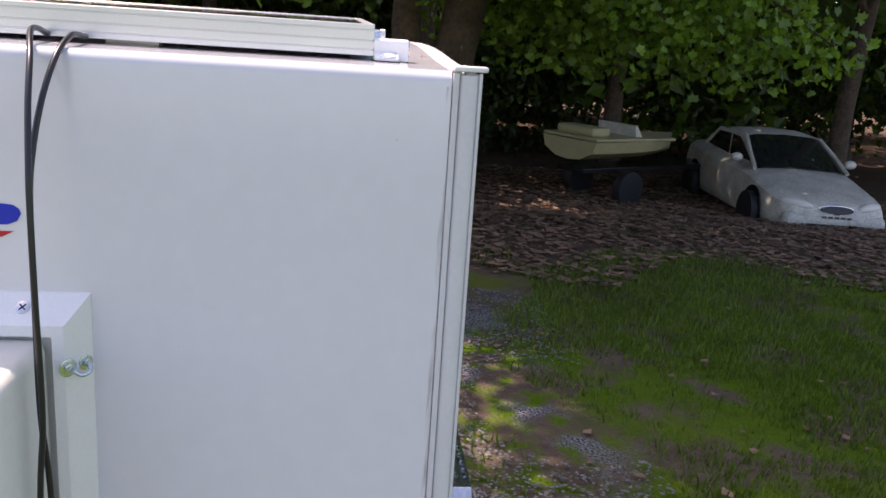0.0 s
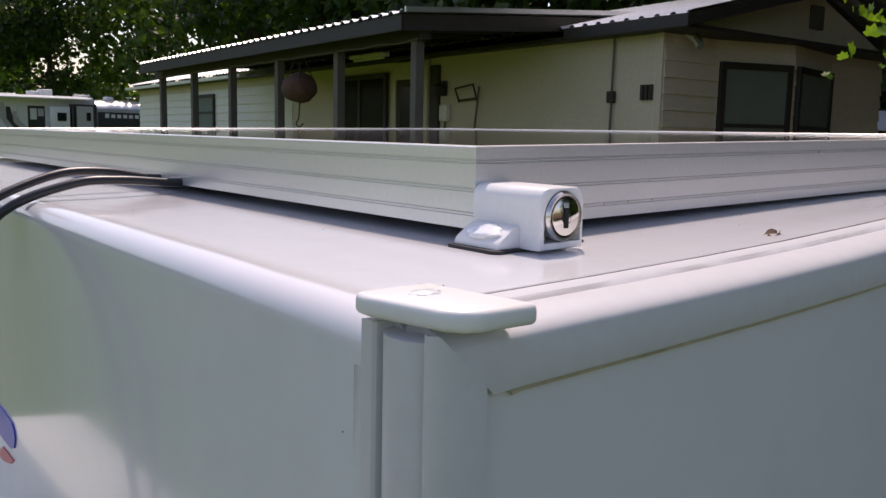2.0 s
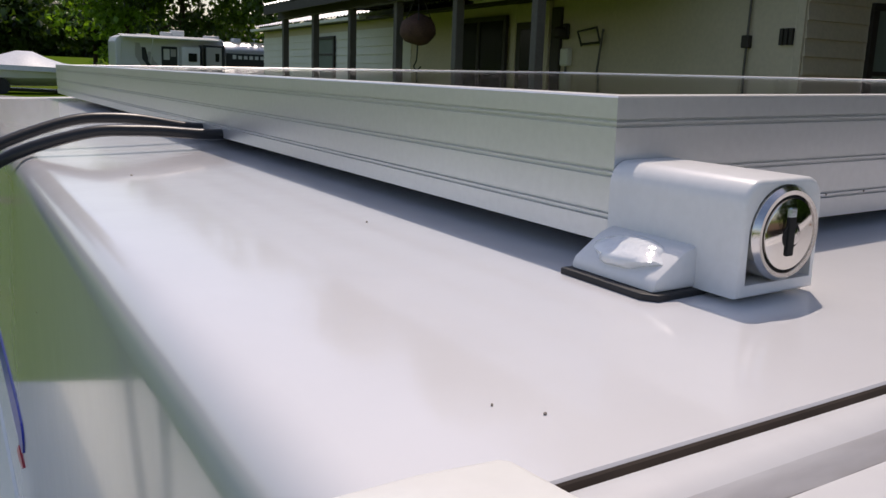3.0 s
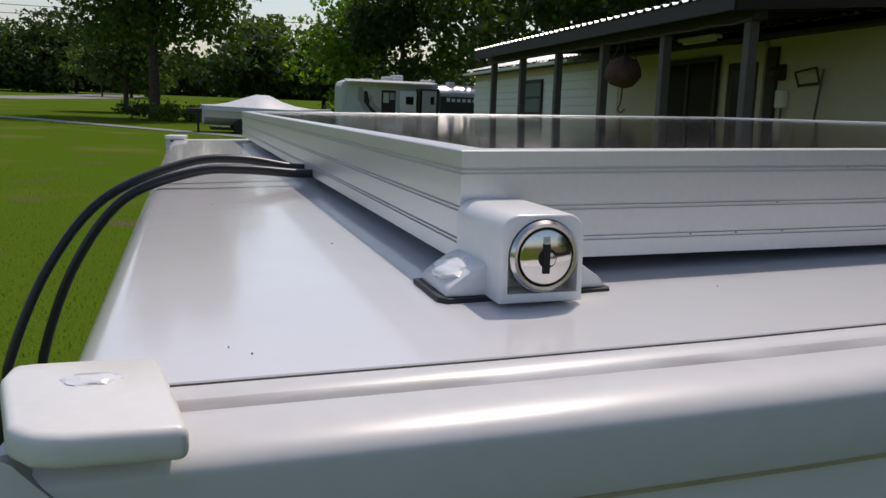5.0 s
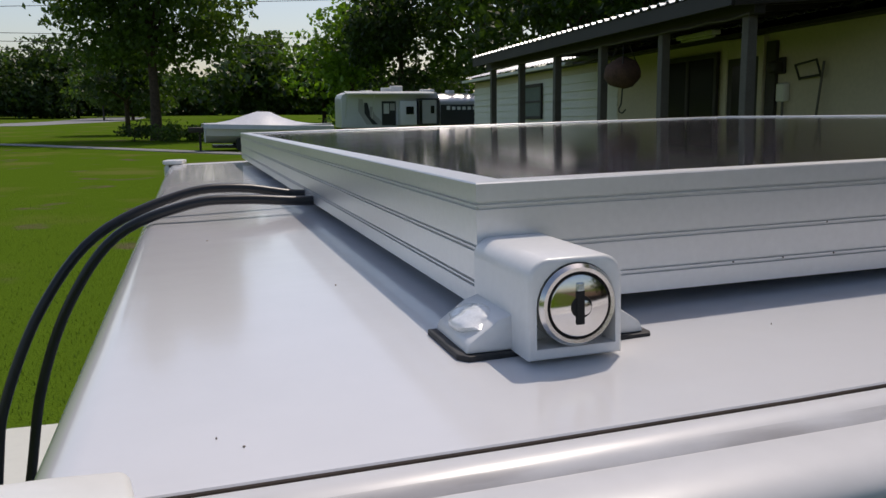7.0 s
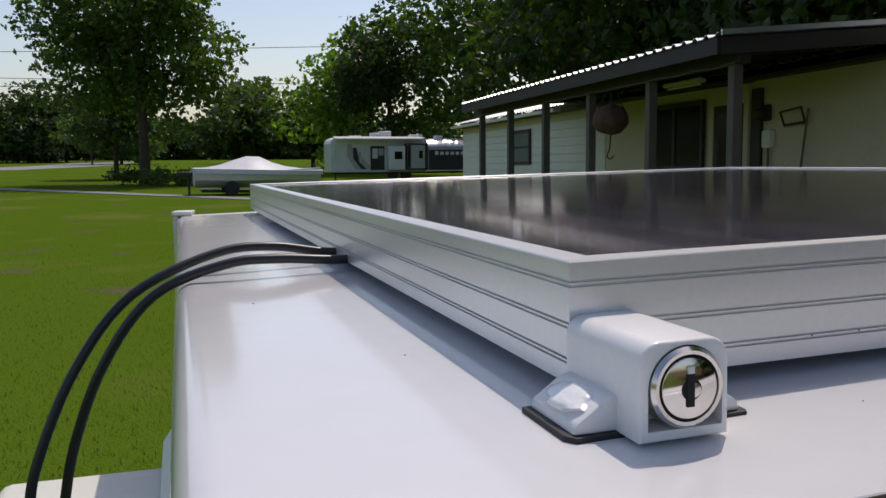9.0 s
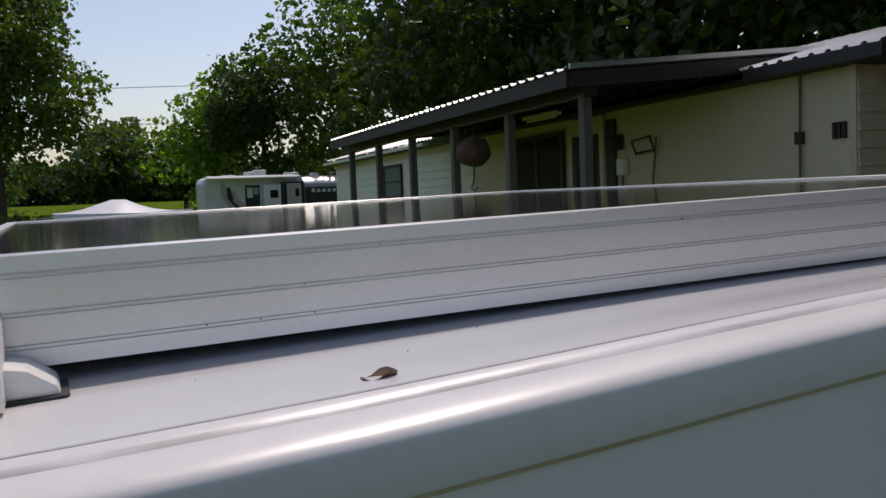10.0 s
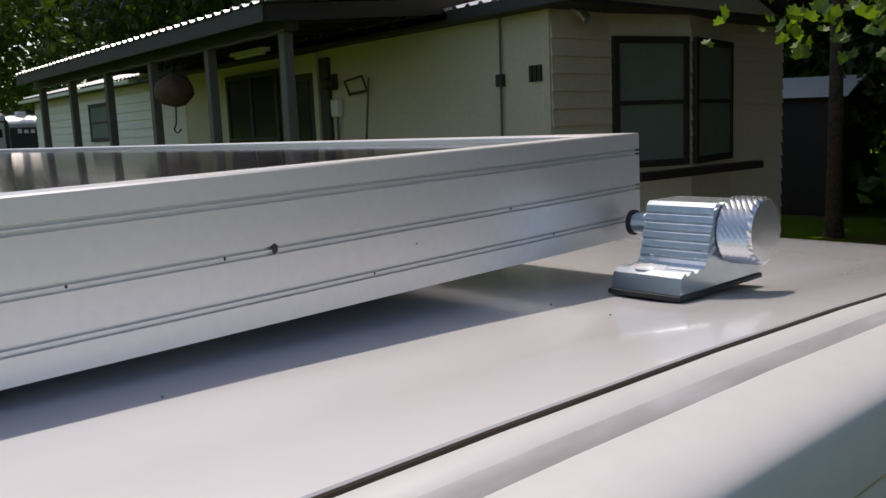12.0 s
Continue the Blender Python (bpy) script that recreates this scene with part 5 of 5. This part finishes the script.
for vv in bm.verts:
    vv.co *= 1 + 0.12 * noise.noise(vv.co * 9)
    vv.co.z *= 0.85
part("pot", bm, M["terra"], bk, smooth=True)
part("hook", tube(spline([(0, 0, -0.18), (0.0, 0.02, -0.36), (0.0, 0.08, -0.44), (0.0, 0.0, -0.48), (0, -0.09, -0.44)], 5), 0.009, 6), M["darkwood"], bk, "iron hook hanging below the basket")
for a in (0, 2.1, 4.2):
    part("chain", tube([(0.19 * math.cos(a), 0.19 * math.sin(a), 0.10), (0, 0, 0.48)], 0.007, 6), M["darkwood"], bk)

# ---- shed behind the forked tree ----
shed = thing("shed", "small weathered pale shed among the trees", "shed", pose(11.4, 1.62, float(gz(11.4, 1.2)), 0, 0, -12))
part("wall", box(-0.6, 2.4, -1.45, 1.6, 0.35, 1.95, 0.01), M["shed"], shed, "weathered pale wall")
for k in range(14):
    part("wall_board", box(-0.62, -0.6, -1.44 + k * 0.215, -1.235 + k * 0.215, 0.36, 1.93, 0.004), M["shed"], shed)
part("roof", prism([(-1.52, 1.90), (1.70, 1.90), (1.70, 1.96), (0.1, 2.12), (-1.52, 1.96)], "x", -0.68, 2.5), M["shed"], shed, "low grey roof")
part("door", box(-0.64, -0.62, -1.35, -0.8, 0.5, 1.8, 0.01), M["darkwood"], shed)
part("corner_board", box(-0.66, -0.60, -1.5, -1.4, 0.3, 1.93, 0.006), M["white"], shed)
# near-black box paints the shaded space below the shed walls
part("base", box(-0.4, 2.3, -1.3, 1.5, 0, 0.36), M["dark"], shed)
for k in range(3):
    pb = part("leaning_board", box(-0.02, 0.02, -0.08, 0.08, 0, 0.8, 0.005), M["post"])
    pb.matrix_world = pose(10.4 + 0.25 * k, -0.75 - 0.3 * k, float(gz(10.4, -0.75)), 28, 8, 20)
    tagged(pb, "board leaning beside the shed", "board", "leaning boards")

# ---- outbuilding with a pale roof, past the end of the house ----
outb = thing("outbuilding", "low outbuilding with a pale sunlit roof behind trees", "outbuilding", pose(16.2, 6.75, 0, 0, 0, 8))
part("wall", box(-1.0, 1.0, -0.85, 0.85, 0, 2.06, 0.01), M["darkwood"], outb, "dark wall")
for k in range(4):
    part("roof_panel", prism([(-1.2, 2.05), (0.0, 2.40), (0.0, 2.43), (-1.2, 2.08)], "y", -0.95 + k * 0.477, -0.48 + k * 0.477), M["rv"], outb, "pale metal roof panel")
part("roof_panel", prism([(1.2, 2.05), (0.02, 2.40), (0.02, 2.43), (1.2, 2.08)], "y", -0.95, 0.94), M["rv"], outb, "pale metal roof panel")
part("gable", prism([(-1.0, 2.065), (1.0, 2.065), (0, 2.37)], "y", -0.85, 0.85), M["darkwood"], outb)

# ---- parked car ----
car = thing("car", "dirty white sedan parked on dead leaves under trees", "car", pose(12.0, -7.0, float(gz(12.0, -7.0)) - 0.10, 0, 0, 175))
bm = bmesh.new()
secs = [(2.30, 0.44, 0.30, 0.50), (2.25, 0.64, 0.22, 0.56), (2.16, 0.74, 0.19, 0.62), (2.0, 0.80, 0.18, 0.68), (1.7, 0.84, 0.18, 0.755), (1.3, 0.86, 0.2, 0.83), (0.95, 0.86, 0.2, 0.895), (0.0, 0.86, 0.2, 0.93), (-1.0, 0.86, 0.2, 0.95), (-1.6, 0.84, 0.22, 0.98), (-2.05, 0.79, 0.26, 0.98), (-2.22, 0.70, 0.32, 0.93), (-2.30, 0.56, 0.40, 0.84)]
rows = []
for x, w, z0, z1 in secs:
    r = []
    for yy, zz in ((-0.92, 0), (-1.0, 0.25), (-1.0, 0.6), (-0.95, 0.85), (-0.8, 0.98), (0, 1.03), (0.8, 0.98), (0.95, 0.85), (1.0, 0.6), (1.0, 0.25), (0.92, 0)):
        r.append(bm.verts.new((x, yy * w, z0 + (z1 - z0) * zz)))
    rows.append(r)
for a, b in zip(rows, rows[1:]):
    for k in range(10):
        bm.faces.new((a[k], a[k + 1], b[k + 1], b[k]))
    bm.faces.new((a[10], a[0], b[0], b[10]))
bm.faces.new(rows[0])
bm.faces.new(rows[-1])
bmesh.ops.recalc_face_normals(bm, faces=bm.faces)
part("body", bm, M["carw"], car, "dirty white painted body", smooth=True)


def sheet(rows_, th):
    bm = bmesh.new()
    rr = [[bm.verts.new(p) for p in r] for r in rows_]
    for a, b in zip(rr, rr[1:]):
        for k in range(len(a) - 1):
            bm.faces.new((a[k], a[k + 1], b[k + 1], b[k]))
    bmesh.ops.recalc_face_normals(bm, faces=bm.faces)
    bmesh.ops.solidify(bm, geom=list(bm.faces), thickness=th)
    return bm


def cab(x, w, z):
    return [(x, -w, z - 0.035), (x, -w * 0.8, z), (x, 0, z + 0.022), (x, w * 0.8, z), (x, w, z - 0.035)]


part("roof", sheet([cab(0.17, 0.58, 1.335), cab(-0.1, 0.59, 1.375), cab(-0.5, 0.58, 1.38), cab(-0.95, 0.56, 1.33)], 0.03), M["carw"], car, "white roof", smooth=True)
part("windscreen", sheet([cab(0.98, 0.70, 0.915), cab(0.55, 0.645, 1.15), cab(0.17, 0.58, 1.333)], 0.01), M["tint"], car, "dark windscreen with pale reflections", smooth=True)
part("rear_window", sheet([cab(-0.95, 0.56, 1.328), cab(-1.7, 0.66, 0.985)], 0.01), M["tint"], car, smooth=True)
for s in (-1, 1):
    part("pillar", tube([(1.0, s * 0.72, 0.89), (0.55, s * 0.665, 1.12), (0.16, s * 0.60, 1.31)], 0.032, 8), M["carw"], car, smooth=True)
    part("wiper", tube([(0.99, s * 0.3, 0.945), (0.80, s * 0.3 - 0.35, 1.03)], 0.008, 6), M["black"], car)
for s in (-1, 1):
    part("cabin_side", prism([(0.85, 0.90), (0.12, 1.32), (-0.9, 1.33), (-1.65, 0.95)], "y", s * 0.62 - 0.04, s * 0.62 + 0.04, bevel=0.005), M["carw"], car)
    part("side_window", prism([(0.70, 0.95), (0.10, 1.27), (-0.22, 1.28), (-0.22, 0.95)], "y", s * 0.67 - 0.006, s * 0.67 + 0.006), M["tint"], car)
    part("side_window", prism([(-0.30, 0.95), (-0.30, 1.28), (-0.85, 1.27), (-1.30, 1.0)], "y", s * 0.67 - 0.006, s * 0.67 + 0.006), M["tint"], car)
    bm = bmesh.new()
    bmesh.ops.create_icosphere(bm, subdivisions=2, radius=1)
    for vv in bm.verts:
        vv.co = Vector((0.68 + vv.co.x * 0.07, s * 0.90 + vv.co.y * 0.10, 1.0 + vv.co.z * 0.07))
    part("wing_mirror", bm, M["carw"], car, smooth=True)
    bm = bmesh.new()
    bmesh.ops.create_icosphere(bm, subdivisions=3, radius=1)
    for vv in bm.verts:
        vv.co = Vector((2.13 + vv.co.x * 0.12 - vv.co.y * 0.09, s * (0.52 + vv.co.y * 0.21), 0.575 + vv.co.z * 0.075 + vv.co.y * 0.02))
    part("headlight", bm, M["beige"], car, "yellowed headlight", smooth=True)
    for x in (1.42, -1.32):
        # black disc on the body side paints the shaded wheel well
        bm = bmesh.new()
        disc(bm, (x, s * 0.862 - 0.006, 0.33), (0, 1, 0), 0.36, 0.012, 32)
        for vv in bm.verts:
            vv.co.z = max(vv.co.z, 0.24)
        part("wheel_arch", bm, M["black"], car, "black disc painting the shade of the wheel well")
        tw = part("tyre", tube([(x, s * 0.86 - 0.1, 0.30), (x, s * 0.86 + 0.04, 0.30)], 0.30, 28), M["rubber"], car, smooth=True)
        bm = bmesh.new()
        disc(bm, (x, s * 0.905 - (0.02 if s < 0 else 0), 0.30), (0, 1, 0), 0.19, 0.02, 24)
        part("rim", bm, M["zinc"], tw, smooth=True)
bm = bmesh.new()
disc(bm, (2.245, 0, 0.525), (1, 0, 0.3), 0.055, 0.06, 32)
for vv in bm.verts:
    vv.co.y *= 4.2
grl = part("grille", bm, M["black"], car, "oval black grille")
part("surround", tube([(2.302 - 0.05 * abs(math.cos(a)), 0.245 * math.cos(a), 0.540 + 0.062 * math.sin(a)) for a in [2 * math.pi * k / 28 for k in range(29)]], 0.009, 6), M["chrome"], grl, "chrome grille surround", smooth=True)
for k in range(5):
    part("number_bar", box(2.318, 2.324, -0.21 + k * 0.09, -0.15 + k * 0.09, 0.425, 0.455), M["post"], car)
part("lower_grille", box(2.2, 2.325, -0.42, 0.42, 0.30, 0.345, 0.015), M["black"], car)
part("bumper", box(1.98, 2.318, -0.74, 0.74, 0.20, 0.485, 0.11, 5), M["carw"], car, "dirty white bumper", smooth=True)

# ---- old boats and the motorhome ----
def hull(l, w, z0, z1):
    bm = bmesh.new()
    rows = []
    for k in range(9):
        u = k / 8
        ww = w / 2 * (1 - max(0, (u - 0.45) / 0.55) ** 2.2) + 0.02
        r = []
        for yy, zz in ((-1, 1), (-0.9, 0.45), (-0.45, 0.08), (0, 0), (0.45, 0.08), (0.9, 0.45), (1, 1)):
            r.append(bm.verts.new((u * l, yy * ww, z0 + (z1 - z0) * (zz + (0.25 * u * u if zz > 0.9 else 0.35 * u ** 3)))))
        rows.append(r)
    for a, b in zip(rows, rows[1:]):
        for k in range(6):
            bm.faces.new((a[k], a[k + 1], b[k + 1], b[k]))
        bm.faces.new((a[6], a[0], b[0], b[6]))
    bm.faces.new(rows[0])
    bm.faces.new(rows[-1])
    bmesh.ops.recalc_face_normals(bm, faces=bm.faces)
    return bm


ob_ = thing("old_boat", "old yellowed open boat on a trailer in the shade", "boat", pose(11.75, -3.45, float(gz(11.6, -3.3)) - 0.06, 0, 0, -59))
part("hull", hull(2.5, 1.1, 0.70, 1.02), M["boat"], ob_, "faded yellow hull", smooth=True)
part("gunwale", box(0.0, 1.9, -0.58, 0.58, 1.03, 1.08, 0.02), M["boat"], ob_)
part("seat", box(0.1, 0.5, -0.4, 0.4, 1.08, 1.22, 0.05), M["boat"], ob_)
part("windscreen", prism([(1.1, 1.08), (1.25, 1.08), (1.1, 1.26), (1.07, 1.26)], "y", -0.4, 0.4), M["carw"], ob_)
part("trailer_frame", box(0.1, 3.9, -0.3, 0.3, 0.5, 0.58, 0.01), M["black"], ob_)
for s in (-0.6, 0.46):
    part("tyre", tube([(0.9, s, 0.28), (0.9, s + 0.14, 0.28)], 0.28, 24), M["rubber"], ob_, smooth=True)
part("jack", tube([(3.7, 0, 0.0), (3.7, 0, 0.85)], 0.035), M["zinc"], ob_)

tb = thing("covered_boat", "motor boat under a silver tarpaulin on the lawn", "boat", pose(0.55, 39.6, -0.40, 0, 1.5, 2))
part("hull", hull(5.8, 2.1, 0.75, 1.55), M["rv"], tb, "white hull", smooth=True)
bm = bmesh.new()
rows = []
for k in range(11):
    u = k / 10
    hgt = 1.62 + 0.62 * math.exp(-((u - 0.45) / 0.22) ** 2) + 0.14 * math.sin(u * 9) * (u > 0.5) * 0.5
    ww = 1.12 * (1 - max(0, (u - 0.5) / 0.5) ** 2) + 0.05
    rows.append([bm.verts.new((-0.1 + u * 6.0, y * ww, z)) for y, z in ((-1, 1.42), (-0.97, 1.62), (-0.5, 1.62 + (hgt - 1.62) * 0.62), (0, hgt), (0.5, 1.62 + (hgt - 1.62) * 0.62), (0.97, 1.62), (1, 1.42))])
for a, b in zip(rows, rows[1:]):
    for k in range(6):
        bm.faces.new((a[k], a[k + 1], b[k + 1], b[k]))
bmesh.ops.recalc_face_normals(bm, faces=bm.faces)
part("tarpaulin", bm, M["tarp"], tb, "silver tarpaulin pitched over a ridge", smooth=True)
part("trailer_frame", box(0.3, 6.6, -0.5, 0.5, 0.55, 0.68, 0.01), M["black"], tb)
for s in (-1.0, 0.8):
    part("tyre", tube([(1.6, s, 0.76), (1.6, s + 0.2, 0.76)], 0.33, 24), M["rubber"], tb, smooth=True)

rv = thing("travel_trailer", "white and charcoal travel trailer parked by the trees", "caravan", pose(9.3, 54.0, 0, 0, 0, 0))
body = part("body", prism([(0.0, 0.6), (0.0, 2.45), (0.12, 2.72), (0.5, 2.88), (6.4, 2.88), (6.4, 0.6)], "y", 0, 2.4, bevel=0.05, seg=3), M["rv"], rv, "white ribbed body", smooth=True)
part("rear_panel", prism([(0.05, 0.75), (0.05, 2.4), (1.15, 2.4), (0.95, 0.75)], "y", -0.03, 0.0), M["rv"], rv)
for k, (x0, w) in enumerate(((1.1, 0.30), (1.5, 0.22), (1.85, 0.18))):
    part("swoosh", prism([(x0, 2.45 - 0.25 * k), (x0 + w, 2.45 - 0.25 * k), (x0 + w + 0.15, 1.75 - 0.15 * k), (x0 + w + 0.85, 0.8), (x0 + 0.55, 0.8), (x0 + 0.02, 1.65 - 0.15 * k)], "y", -0.022 - 0.004 * k, 0.0), M["rvg"] if k != 1 else M["rvd"], rv, "curved swoosh on the side")
awn = part("awning", prism([(-0.95, 2.72), (0.0, 2.86), (0.0, 2.93), (-0.95, 2.79)], "x", 0.2, 6.0), M["rv"], rv, "white rolled-out awning")
for x in (0.25, 2.0):
    part("awning_arm", tube([(x, -0.93, 2.72), (x, -0.03, 1.2)], 0.03, 8), M["rv"], awn)
ent = part("entry_door", box(2.66, 3.60, -0.05, 0.0, 0.75, 2.30, 0.02), M["rvd"], rv, "dark framed entry door")
part("pane", box(2.78, 3.14, -0.06, -0.05, 1.5, 2.15, 0.01), M["rv"], ent, "pale lit pane")
part("pane", box(3.2, 3.52, -0.06, -0.05, 1.7, 2.15, 0.01), M["rvg"], ent)
so = part("slide_out", box(3.72, 4.82, -0.75, 0.05, 0.75, 2.30, 0.03), M["rv"], rv, "white slide-out room", smooth=True)
part("side_window", box(4.10, 4.62, -0.78, -0.75, 1.45, 1.95, 0.04, 3), M["tint"], so)
so2 = part("slide_out", box(4.95, 6.35, -0.75, 0.05, 0.75, 2.48, 0.03), M["rvd"], rv, "charcoal bordered slide-out room")
part("panel", box(5.20, 6.15, -0.78, -0.75, 0.85, 2.36, 0.02), M["rvg"], so2, "silver grey panel")
part("side_window", box(5.00, 5.16, -0.78, -0.75, 1.0, 2.3, 0.02), M["tint"], so2)
part("side_window", box(5.75, 6.0, -0.80, -0.78, 1.5, 2.0, 0.02), M["tint"], so2)
fr2 = [(-0.75, 0.7)] + [(-0.75 + 1.1 * (1 - math.cos(a)), 2.05 + 0.75 * math.sin(a)) for a in [math.pi / 2 * k / 8 for k in range(9)]] + [(2.3, 2.8), (2.3, 0.7)]
part("end_cap", prism(fr2, "x", 6.4, 11.4), M["alu"], rv, "silver rounded end cap", smooth=True)
part("end_lower", box(6.42, 11.38, -0.765, -0.74, 0.72, 2.06, 0.01), M["rvd"], rv, "charcoal lower end")
for k in range(7):
    part("name_bar", box(6.85 + k * 0.36, 7.08 + k * 0.36, -0.775, -0.765, 1.72, 1.98 if k == 0 else 1.93), M["rv"], rv)
for x, y, w, h in ((1.5, 1.0, 0.8, 0.12), (2.9, 0.8, 0.6, 0.30), (3.5, 0.7, 0.75, 0.42), (5.6, 0.9, 0.9, 0.2), (7.4, 0.9, 0.5, 0.14)):
    part("roof_vent", box(x, x + w, y, y + 0.6, 2.78, 2.88 + h, 0.05, 3), M["rv"], rv, smooth=True)
part("aerial", tube([(8.8, 0.9, 2.78), (8.8, 0.9, 3.0), (8.65, 0.9, 3.02), (9.0, 0.9, 3.02)], 0.025, 6), M["rv"], rv)
for x in (4.2, 5.1):
    part("tyre", tube([(x, 0.05, 0.35), (x, 0.3, 0.35)], 0.35, 24), M["rubber"], rv, smooth=True)
part("chassis", box(0.1, 11.2, 0.2, 2.2, 0.5, 0.62), M["black"], rv)
for x in (0.4, 10.8):
    part("jack", tube([(x, 0.4, 0), (x, 0.4, 0.55)], 0.05), M["black"], rv)

# power line and poles beyond the lawn
for k, (x, y) in enumerate(((-70, 112), (-13.5, 150), (95, 82))):
    p = thing("power_pole", "wooden power pole beside the road", "pole", Matrix.Translation((x, y, 0)), "power poles")
    part("pole", tube([(0, 0, -0.2), (0, 0, (13, 8, 17.6)[k])], [0.16, 0.1], 10), M["post"], p, smooth=True)
    part("cross_arm", box(-0.9, 0.9, -0.06, 0.06, 11.8 if k != 1 else 7.2, 11.95 if k != 1 else 7.35), M["post"], p)
for za, zb, sag in ((11.9, 17.0, 0.8), (11.0, 9.0, 0.4), (10.2, 8.2, 0.5), (9.2, 7.4, 0.4)):
    pts = [(-70 + 165 * u, 112 - 30 * u, za + (zb - za) * u - sag * 4 * u * (1 - u)) for u in [i / 16 for i in range(17)]]
    w = part("power_line", tube(pts, 0.035, 5), M["cable"])
    tagged(w, "thin black power line against the sky", "cable", "power lines")
